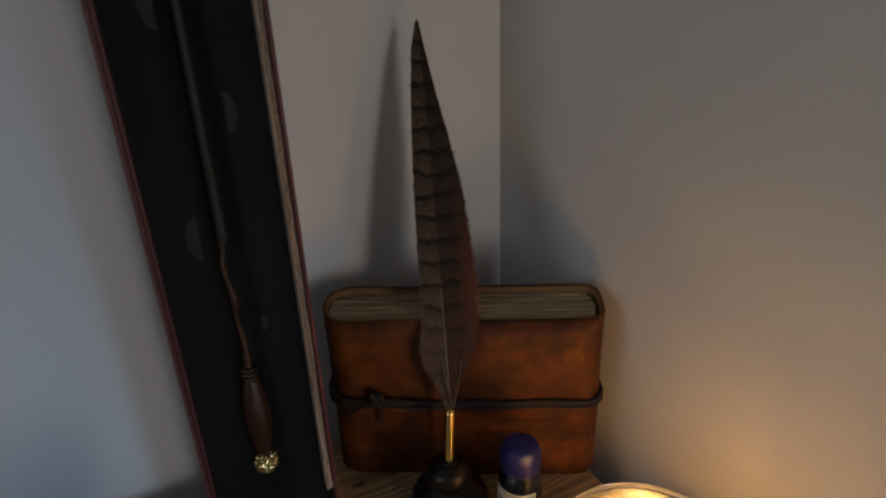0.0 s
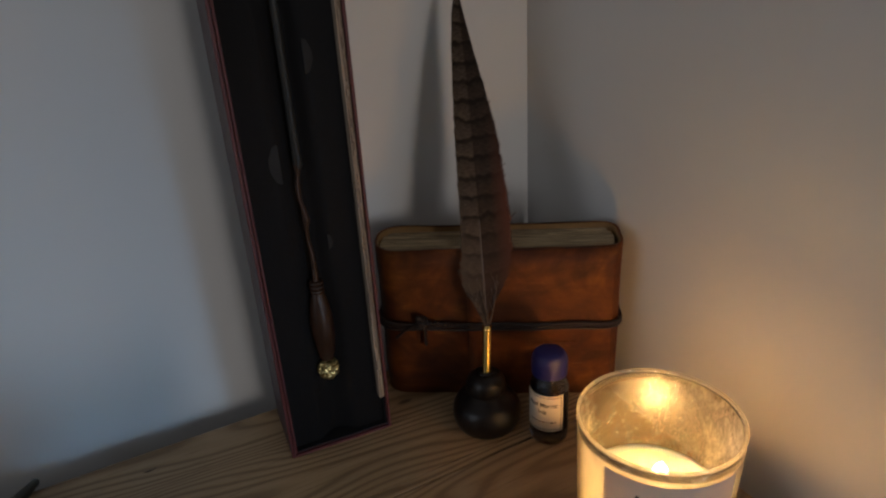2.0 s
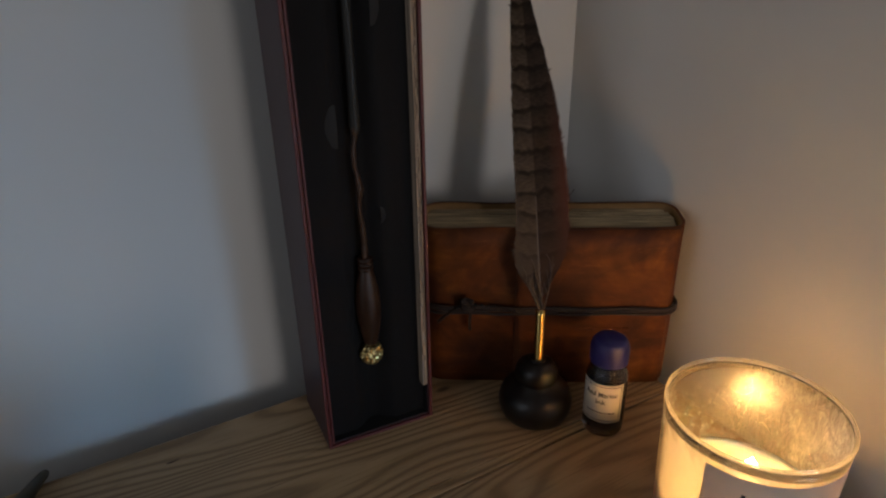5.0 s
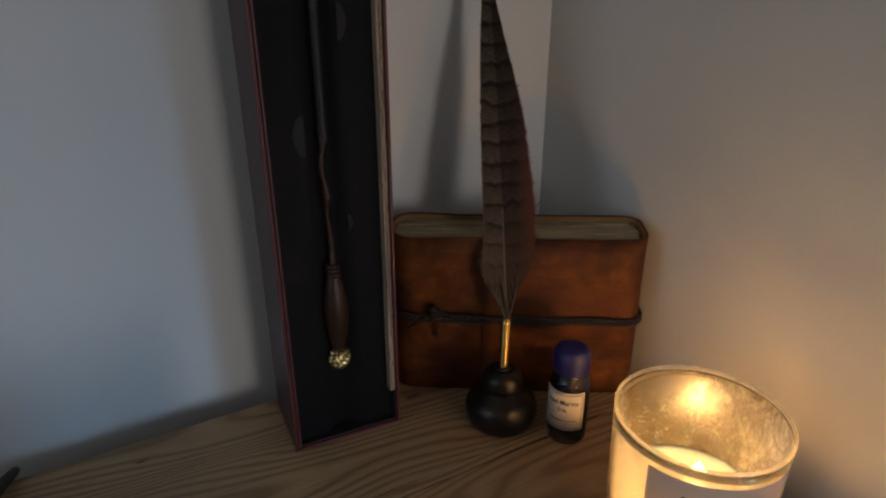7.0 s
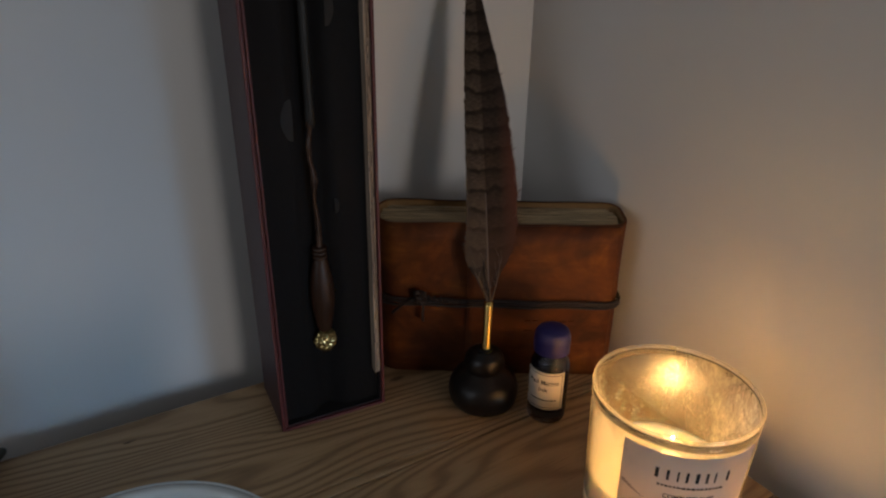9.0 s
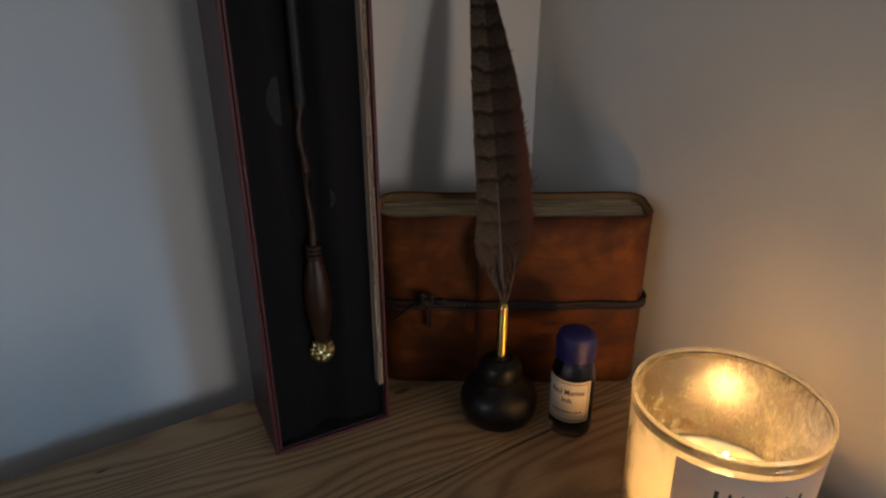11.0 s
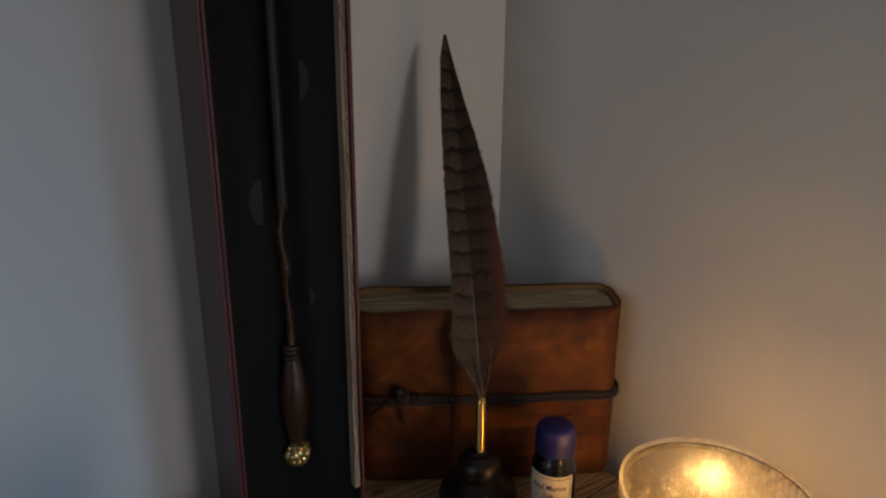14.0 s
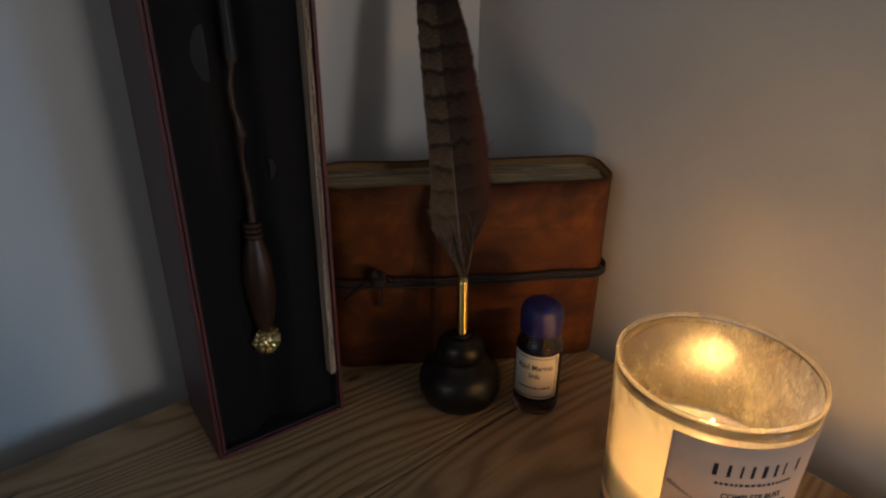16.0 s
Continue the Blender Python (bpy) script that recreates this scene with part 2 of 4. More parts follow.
def paper(name, colour, line=None):
    n = Nodes(name)
    v = n.coord.outputs["Object"]
    fibre = n.noise(v, 1500.0, 3.0)
    stain = n.noise(v, 60.0, 4.0)
    tone = n.mix(stain, colour, tuple(0.82 * c for c in colour))
    if line:
        streak = n.noise(n.mapped(line), 1.0, 3.0, 0.6)
        tone = n.mix(n.ramp(streak, [(0.46, (0.75, 0.75, 0.75)), (0.58, (0, 0, 0))]), tone, tuple(0.33 * c for c in colour))
    n.set(Base_Color=tone, Roughness=0.85)
    n.bump(fibre, 0.2, 0.0003)
    return n.mat


def backlit_paper(name, colour):
    """Thin paper that lets some light through from behind."""
    n = Nodes(name)
    out = n.tree.nodes["Material Output"]
    stain, fibre = n.noise(n.coord.outputs["Object"], 80.0, 4.0), n.noise(n.coord.outputs["Object"], 1500.0, 3.0)
    tone = n.mix(stain, colour, tuple(0.85 * c for c in colour))
    n.set(Base_Color=tone, Roughness=0.7)
    n.bump(fibre, 0.2, 0.0003)
    tra, mixed = n.add("ShaderNodeBsdfTranslucent"), n.add("ShaderNodeMixShader", Fac=0.46)
    n.link(tone, tra.inputs[0])
    n.link(n.bsdf.outputs[0], mixed.inputs[1])
    n.link(tra.outputs[0], mixed.inputs[2])
    n.link(mixed.outputs[0], out.inputs[0])
    return n.mat


PLASTER = wall_paint()
WOOD = wood_planks()
FLOORING = mottled("worn carpet", (0.10, 0.09, 0.08), (0.16, 0.14, 0.12), 30.0, 0.95)
CEILING = mottled("ceiling paint", (0.72, 0.72, 0.71), (0.78, 0.78, 0.77), 4.0, 0.8)
LEATHER = leather()
LEATHER_EDGE = mottled("cut leather edge", (0.17, 0.085, 0.022), (0.26, 0.135, 0.036), 120.0, 0.6)
CORD = mottled("dark leather cord", (0.014, 0.0095, 0.0085), (0.030, 0.021, 0.018), 400.0, 0.6, bump=0.5, Specular_IOR_Level=0.3)
PAGES = paper("deckled pages", (0.46, 0.34, 0.19), (30, 900, 30))
CARD = mottled("maroon linen card", (0.026, 0.009, 0.013), (0.042, 0.014, 0.019), 160.0, 0.5, bump=0.3)
CARD_EDGE = mottled("worn red card edge", (0.060, 0.0075, 0.0085), (0.095, 0.016, 0.016), 240.0, 0.55, bump=0.3)
VELVET = mottled("black flocked foam", (0.0075, 0.0070, 0.0073), (0.0110, 0.0102, 0.0105), 300.0, 0.9, bump=0.25, Specular_IOR_Level=0.2)
# paler copy of the foam, for light caught in the finger hollows
VELVET_LIT = mottled("black foam paled as if lit", (0.0105, 0.0105, 0.0110), (0.0170, 0.0168, 0.0172), 220.0, 0.7, bump=0.25, Specular_IOR_Level=0.3)
FORE_EDGE = paper("aged page edge print", (0.42, 0.32, 0.235), (900, 900, 22))
PRINT = mottled("dark brown print", (0.045, 0.032, 0.022), (0.085, 0.060, 0.042), 500.0, 0.8)
HANDLE_WOOD = mottled("polished brown wood", (0.015, 0.0065, 0.0038), (0.046, 0.018, 0.0080), 110.0, 0.42, bump=0.2, Specular_IOR_Level=0.35)
SHAFT_WOOD = mottled("dark carved wood", (0.010, 0.005, 0.0035), (0.060, 0.026, 0.012), 130.0, 0.42, bump=0.4, Specular_IOR_Level=0.35)
SHAFT_TIP = mottled("smoke-grey stained wood", (0.010, 0.010, 0.009), (0.020, 0.019, 0.017), 90.0, 0.5, bump=0.2, Specular_IOR_Level=0.3)
BRASS = mottled("aged brass", (0.52, 0.39, 0.15), (0.68, 0.54, 0.25), 400.0, 0.30, 1.0)
GOLD = mottled("polished brass tube", (0.80, 0.55, 0.17), (0.86, 0.62, 0.22), 300.0, 0.17, 1.0, bump=0.03)
LACQUER = mottled("black lacquered wood", (0.0058, 0.0048, 0.0046), (0.0105, 0.0080, 0.0072), 60.0, 0.32, bump=0.0, Specular_IOR_Level=0.42)
QUILL = mottled("horn quill", (0.055, 0.038, 0.028), (0.095, 0.068, 0.050), 200.0, 0.4)
VANE_PALE = feather_vane("barred brown vane", (0.108, 0.078, 0.055), (0.021, 0.0145, 0.0110), (0.085, 0.062, 0.046), (0.009, 0.014))
VANE_DARK = feather_vane("dark rust-edged vane", (0.048, 0.033, 0.024), (0.017, 0.0115, 0.0090), (0.085, 0.032, 0.022), (0.010, 0.020))
CAP_BLUE = mottled("matt blue plastic", (0.008, 0.008, 0.082), (0.013, 0.013, 0.115), 160.0, 0.5, bump=0.08)
INK_GLASS = glass("smoky bottle glass", (0.42, 0.44, 0.52), 0.015)
INK = mottled("blue-black ink", (0.003, 0.003, 0.008), (0.005, 0.005, 0.014), 100.0, 0.15, bump=0.0)
LABEL = paper("cream paper label", (0.70, 0.64, 0.53))
CANDLE_LABEL = backlit_paper("white candle label", (0.76, 0.68, 0.60))
LETTER = mottled("printed grey-black ink", (0.018, 0.015, 0.015), (0.028, 0.024, 0.022), 500.0, 0.7)
FAINT = mottled("faint grey print", (0.28, 0.23, 0.20), (0.42, 0.36, 0.32), 300.0, 0.8)
# the haze paints in the golden glow of glass lit by the flame
CANDLE_GLASS = glass("clear candle glass", rough=0.12, haze=0.05, ior=1.34)
RIM_GLASS = glass("fire-polished rim glass", rough=0.06, haze=0.26, ior=1.40)
FILM = wax_film()
SPECK = mottled("hardened wax bead", (0.82, 0.74, 0.54), (0.90, 0.83, 0.64), 300.0, 0.3, bump=0.0)
WAX = Nodes("cream wax").set(Base_Color=(0.88, 0.70, 0.46), Roughness=0.22, Subsurface_Weight=1.0, Subsurface_Radius=(0.045, 0.030, 0.016), Subsurface_Scale=1.0).mat
FLAME_GLOW = emitting("candle flame", (1.0, 0.54, 0.18), 305.0)
WICK = mottled("charred wick", (0.01, 0.008, 0.007), (0.03, 0.02, 0.015), 600.0, 0.9)
CERAMIC = mottled("glazed white ceramic", (0.47, 0.49, 0.475), (0.53, 0.55, 0.535), 30.0, 0.22, bump=0.03)
STALK = mottled("dark dried stalk", (0.020, 0.017, 0.009), (0.045, 0.036, 0.018), 180.0, 0.6, bump=0.4)
DARK_BODY = mottled("black glazed pottery", (0.008, 0.008, 0.007), (0.016, 0.015, 0.012), 90.0, 0.4)


# ---- building helpers ----
def part(name, bm, material, parent=None, label="", smooth=False, m=None):
    """Links a bmesh as one mesh object, under a thing or on its own."""
    me = bpy.data.meshes.new(name)
    bmesh.ops.recalc_face_normals(bm, faces=bm.faces)
    for f in bm.faces:
        f.smooth = smooth
    bm.to_mesh(me)
    bm.free()
    me.materials.append(material)
    ob = new(name, me)
    ob.parent = parent
    if m is not None:
        ob.matrix_basis = m
    if label:
        ob["label"] = label
    return ob


def thing(name, m, label, category, group="", kind=""):
    ob = new(name)
    ob.empty_display_size = 0.02
    ob.matrix_basis = m
    return tagged(ob, label, category, group, kind)


def box(lo, hi, bevel=0.0, into=None, segments=1):
    bm = into or bmesh.new()
    c = [(a + b) / 2 for a, b in zip(lo, hi)]
    r = bmesh.ops.create_cube(bm, size=1.0, matrix=Matrix.Translation(c) @ Matrix.Diagonal((*[b - a for a, b in zip(lo, hi)], 1)))
    if bevel:
        es = list({e for v in r["verts"] for e in v.link_edges})
        bmesh.ops.bevel(bm, geom=es, offset=bevel, segments=segments, affect="EDGES", profile=0.6)
    return bm


def lathe(profile, n=48, into=None, centre=(0, 0)):
    """Turns (radius, z) pairs round the upright axis; radius 0 closes the end."""
    bm = into or bmesh.new()
    rings = []
    for r, z in profile:
        if r < 1e-6:
            rings.append([bm.verts.new((centre[0], centre[1], z))])
        else:
            rings.append([bm.verts.new((centre[0] + r * math.cos(2 * math.pi * k / n), centre[1] + r * math.sin(2 * math.pi * k / n), z)) for k in range(n)])
    for a, b in zip(rings, rings[1:]):
        for k in range(n):
            q = (a[k % len(a)], a[(k + 1) % len(a)], b[(k + 1) % len(b)], b[k % len(b)])
            q = list(dict.fromkeys(q))
            if len(q) > 2:
                bm.faces.new(q)
    return bm


def smooth_profile(points, steps=6):
    """A Catmull-Rom run through (radius, z) pairs."""
    p = [points[0], *points, points[-1]]
    out = []
    for a, b, c, d in zip(p, p[1:], p[2:], p[3:]):
        for k in range(steps):
            t = k / steps
            out.append(tuple(max(0.0, 0.5 * (2 * q + (r - o) * t + (2 * o - 5 * q + 4 * r - s) * t * t + (3 * q - o - 3 * r + s) * t ** 3)) if i == 0 else
                             0.5 * (2 * q + (r - o) * t + (2 * o - 5 * q + 4 * r - s) * t * t + (3 * q - o - 3 * r + s) * t ** 3)
                             for i, (o, q, r, s) in enumerate(zip(a, b, c, d))))
    return out + [points[-1]]


def tube(path, radii, n=10, into=None, flat=1.0):
    """A tube with its own radius at each point of the path, closed at both ends."""
    bm = into or bmesh.new()
    path = [Vector(p) for p in path]
    side = None
    rings = []
    for i, p in enumerate(path):
        d = (path[min(i + 1, len(path) - 1)] - path[max(i - 1, 0)]).normalized()
        if side is None:
            side = d.orthogonal().normalized()
        side = (side - d * side.dot(d)).normalized()
        up = d.cross(side)
        r = float(radii[i] if isinstance(radii, (list, tuple)) else radii)
        rings.append([bm.verts.new(p + r * (side * math.cos(2 * math.pi * k / n) + flat * up * math.sin(2 * math.pi * k / n))) for k in range(n)])
    for a, b in zip(rings, rings[1:]):
        for k in range(n):
            bm.faces.new((a[k], a[(k + 1) % n], b[(k + 1) % n], b[k]))
    bm.faces.new(rings[0][::-1])
    bm.faces.new(rings[-1])
    return bm


def run(table, x):
    """Straight-line reading of a small table of pairs."""
    return float(np.interp(x, [a for a, _ in table], [b for _, b in table]))


def bent(bm, radius, at):
    """Rolls a flat x-z sheet (y is its depth) round the upright axis; x = 0 comes to the angle at, in degrees."""
    for v in bm.verts:
        a = radians(at) + v.co.x / radius
        r = radius - v.co.y
        v.co = Vector((r * math.cos(a), r * math.sin(a), v.co.z))
    return bm


def sheet(x0, x1, z0, z1, depth, n=24, into=None, y=0.0):
    """An upright slab cut into n strips, to be rolled."""
    bm = into or bmesh.new()
    cols = []
    for k in range(n + 1):
        x = x0 + (x1 - x0) * k / n
        cols.append([bm.verts.new((x, yy, z)) for yy in (y, y - depth) for z in (z0, z1)])
    for a, b in zip(cols, cols[1:]):
        for i, j in ((0, 1), (1, 3), (3, 2), (2, 0)):
            bm.faces.new((a[i], a[j], b[j], b[i]))
    bm.faces.new((cols[0][0], cols[0][1], cols[0][3], cols[0][2]))
    bm.faces.new((cols[-1][0], cols[-1][1], cols[-1][3], cols[-1][2]))
    return bm


def lettering(text, size, width=None):
    """The outline of a line of writing as a bmesh in the x-z plane, centred."""
    data = bpy.data.curves.new("writing", "FONT")
    data.body, data.size, data.align_x, data.align_y, data.extrude = text, size, "CENTER", "CENTER", 0.00008
    data.offset = 0.00005
    data.resolution_u = 3
    ob = bpy.data.objects.new("writing", data)
    me = bpy.data.meshes.new_from_object(ob)
    bm = bmesh.new()
    bm.from_mesh(me)
    bpy.data.objects.remove(ob)
    bpy.data.meshes.remove(me)
    xs = [v.co.x for v in bm.verts]
    k = width / (max(xs) - min(xs)) if width else 1.0
    for v in bm.verts:
        v.co = Vector((v.co.x * k, -v.co.z, v.co.y))
    return bm


# ---- the room ----
def wall_boxes(name, pieces, material):
    bm = bmesh.new()
    for lo, hi in pieces:
        box(lo, hi, into=bm)
    return tagged(part(name, bm, material, m=ROOM), kind="structure")


tagged(wall_boxes("wall_rear", [((LEFT_X - 0.12, 0, FLOOR_Z), (0.16, 0.12, CEIL_Z))], PLASTER), "pale grey painted plaster wall behind the table", "wall")
y0, y1, z0, z1 = SIDE_WINDOW
tagged(wall_boxes("wall_side", [((0, y1, FLOOR_Z), (0.16, 0, CEIL_Z)), ((0, FAR_Y, FLOOR_Z), (0.16, y0, CEIL_Z)),
                                ((0, y0, FLOOR_Z), (0.16, y1, z0)), ((0, y0, z1), (0.16, y1, CEIL_Z))], PLASTER),
       "pale grey painted plaster wall beside the table", "wall")
x0, x1, z0, z1 = FAR_WINDOW
tagged(wall_boxes("wall_far", [((LEFT_X, FAR_Y - 0.12, FLOOR_Z), (x0, FAR_Y, CEIL_Z)), ((x1, FAR_Y - 0.12, FLOOR_Z), (0.16, FAR_Y, CEIL_Z)),
                               ((x0, FAR_Y - 0.12, FLOOR_Z), (x1, FAR_Y, z0)), ((x0, FAR_Y - 0.12, z1), (x1, FAR_Y, CEIL_Z))], PLASTER),
       "pale grey painted plaster wall with a window", "wall")
tagged(wall_boxes("wall_left", [((LEFT_X - 0.12, FAR_Y - 0.12, FLOOR_Z), (LEFT_X, FILL_OPENING[0], CEIL_Z)), ((LEFT_X - 0.12, FILL_OPENING[1], FLOOR_Z), (LEFT_X, 0, CEIL_Z)),
                                ((LEFT_X - 0.12, FILL_OPENING[0], FLOOR_Z), (LEFT_X, FILL_OPENING[1], FILL_OPENING[2])), ((LEFT_X - 0.12, FILL_OPENING[0], FILL_OPENING[3]), (LEFT_X, FILL_OPENING[1], CEIL_Z))], PLASTER), "pale grey painted plaster wall", "wall")
tagged(wall_boxes("floor", [((LEFT_X - 0.12, FAR_Y - 0.12, FLOOR_Z - 0.1), (0.16, 0.12, FLOOR_Z))], FLOORING), "dark carpeted floor", "floor")
tagged(wall_boxes("ceiling", [((LEFT_X - 0.12, FAR_Y - 0.12, CEIL_Z), (0.16, 0.12, CEIL_Z + 0.1))], CEILING), "white painted ceiling", "ceiling")

# ---- the table ----
TABLE_X0, TABLE_X1, TABLE_T = -1.15, -0.0285, 0.032


def build_table():
    t = thing("wooden_table", ROOM, "oiled pine plank table pushed into the corner, with open joints", "table")
    edges = [(-0.030, -0.1495), (-0.1502, -0.1570), (-0.1584, -0.285), (-0.2857, -0.410), (-0.4107, -0.535), (-0.5357, -0.660)]
    for a, b in edges:
        bm = box((TABLE_X0, b, -TABLE_T), (TABLE_X1, a, 0), 0.0006 if a - b > 0.02 else 0.0003, segments=2)
        part("plank", bm, WOOD, t)
    spot = bmesh.new()
    for lx, ly, a, s in ((-0.3430, -0.0512, 0.0030, 0.0007), (-0.3395, -0.0508, 0.0014, 0.0004)):
        ring = [spot.verts.new((lx + a * math.cos(q) * (1 + 0.2 * math.sin(3 * q)), ly + s * math.sin(q), 0.00025)) for q in np.linspace(0, 2 * math.pi, 14, endpoint=False)]
        top = spot.verts.new((lx, ly, 0.0004))
        for k in range(14):
            spot.faces.new((ring[k], ring[(k + 1) % 14], top))
    part("knot_speck", spot, WICK, t, "small dark knot in the board")
    for y in (-0.060, -0.630):
        part("apron", box((TABLE_X0 + 0.06, y - 0.011, -0.12), (TABLE_X1 - 0.06, y + 0.011, -TABLE_T - 0.0005), 0.001), WOOD, t)
    for x in (TABLE_X0 + 0.05, TABLE_X1 - 0.05):
        part("apron", box((x - 0.011, -0.615, -0.12), (x + 0.011, -0.075, -TABLE_T - 0.0005), 0.001), WOOD, t)
        for y in (-0.060, -0.630):
            part("leg", box((x - 0.028, y - 0.028, FLOOR_Z), (x + 0.028, y + 0.028, -0.121), 0.003), WOOD, t)
    return t


build_table()

# ---- the wand box ----
BOX_TURN, BOX_W, BOX_D, BOX_H = 24.2, 0.0705, 0.054, 0.405
WAND_BOX = pose(-0.183, -0.2005, 0, 0, 0, BOX_TURN)   # x across the open front, y into the box


def build_box():
    b = thing("wand_box", WAND_BOX, "tall maroon card box standing open, lined with black foam", "box")
    w, d, h, c = BOX_W, BOX_D, BOX_H, 0.0024
    part("side_panel", box((0, 0.0022, 0), (c, d, h), 0.0004), CARD, b)
    part("side_panel", box((w - c, 0.0022, 0), (w, d, h), 0.0004), CARD, b)
    part("back_panel", box((c, d - c, 0), (w - c, d - 0.0002, h), 0.0004), CARD, b)
    part("bottom_panel", box((c, 0.0022, 0), (w - c, d - c, c), 0.0004), CARD, b)
    part("top_panel", box((c, 0.0022, h - c), (w - c, d - c, h), 0.0004), CARD, b)
    # the worn lips that frame the open front
    part("lip", box((-0.0002, 0, 0), (0.0017, 0.0020, h), 0.0005, segments=2), CARD_EDGE, b, "worn red card lip")
    part("lip", box((0.0021, 0.0007, 0.0022), (0.0038, 0.0040, h - 0.002), 0.0005, segments=2), CARD_EDGE, b, "worn red card lip")
    part("lip", box((w - 0.0018, 0, 0), (w + 0.0002, 0.0020, h), 0.0005, segments=2), CARD_EDGE, b, "worn red card lip")
    part("lip", box((0.0018, 0, 0), (w - 0.0019, 0.0020, 0.0020), 0.0005, segments=2), CARD_EDGE, b, "worn red card lip")
    # the black insert, with a trough for the wand
    ins = bmesh.new()
    x0, x1, y0, z0, z1 = c + 0.0015, w - c - 0.0002, 0.0068, c, h - c
    cx, r = 0.0346, 0.0150
    prof = [(x0, y0 - 0.0015), (x0 + 0.001, y0)] + [(cx + r * u, y0 + 0.0040 * (1 + math.cos(math.pi * u))) for u in np.linspace(-1, 1, 17)] + [(x1 - 0.001, y0), (x1, y0 - 0.001)]
    lo, hi = [ins.verts.new((x, y, z0)) for x, y in prof], [ins.verts.new((x, y, z1)) for x, y in prof]
    lo_b, hi_b = [ins.verts.new((x, d - c - 0.0004, z0)) for x in (x1, x0)], [ins.verts.new((x, d - c - 0.0004, z1)) for x in (x1, x0)]
    lo, hi = lo + lo_b, hi + hi_b
    for k in range(len(lo)):
        j = (k + 1) % len(lo)
        ins.faces.new((lo[k], lo[j], hi[j], hi[k]))
    ins.faces.new(lo)
    ins.faces.new(hi[::-1])
    part("floor_lining", box((c + 0.0012, 0.0024, c), (w - c, d - c - 0.001, c + 0.0006)), VELVET, b, "black lining")
    part("side_lining", box((w - c - 0.0006, 0.0024, c + 0.0007), (w - c, y0 + 0.002, 0.0262)), VELVET, b, "black lining")
    insert = part("foam_insert", ins, VELVET, b, "black flocked foam insert", True)
    for f in insert.data.polygons:
        f.use_smooth = abs(f.normal.z) < 0.5 and f.normal.y < -0.3
    # finger hollows beside the wand: raised plates, their caught light put in paler foam
    for x, z, r, sign in ((0.0240, 0.1985, 0.0115, -1), (0.0455, 0.256, 0.0095, 1), (0.0450, 0.1460, 0.0050, 1), (0.0250, 0.304, 0.0110, -1)):
        bm = bmesh.new()
        hub = bm.verts.new((x, y0 - 0.0009, z))
        rings = [[bm.verts.new((x + sign * 0.62 * r * f * math.sin(math.pi * k / 20), y0 - 0.0009 * (1 - f * f) + 0.0002 * f, z + r * f * math.cos(math.pi * k / 20))) for k in range(21)] for f in (0.3, 0.6, 0.85, 1.0)]
        for k in range(20):
            bm.faces.new((hub, rings[0][k], rings[0][k + 1]))
            for a, e in zip(rings, rings[1:]):
                bm.faces.new((a[k], a[k + 1], e[k + 1], e[k]))
        part("finger_hollow", bm, VELVET_LIT, insert, "half-round finger hollow drawn as a paler foam plate", True)
    # the printed page-edge strip along the open side
    STRIP_X = w - 0.0060
    strip = bmesh.new()
    for k in range(4):
        x = STRIP_X + 0.00088 * k
        box((x, -0.0002 + 0.0003 * k, 0.0265), (x + 0.00080, 0.0062, h - 0.003), 0.00012, into=strip)
    s = part("page_edge_strip", strip, FORE_EDGE, b, "cream strip printed like old page edges")
    rng = random.Random(5)
    marks = bmesh.new()
    z = 0.045
    while z < h - 0.02:
        ln = rng.uniform(0.001, 0.006)
        k = rng.randrange(4)
        x = STRIP_X + 0.00088 * k + 0.0001
        box((x, -0.0003 + 0.0003 * k, z), (x + rng.uniform(0.0002, 0.0005), 0.001, z + ln), into=marks)
        z += ln * 0.5 + rng.uniform(0.0003, 0.003)
    part("print_mark", marks, PRINT, s, "dark flecks of print")
    return b


build_box()


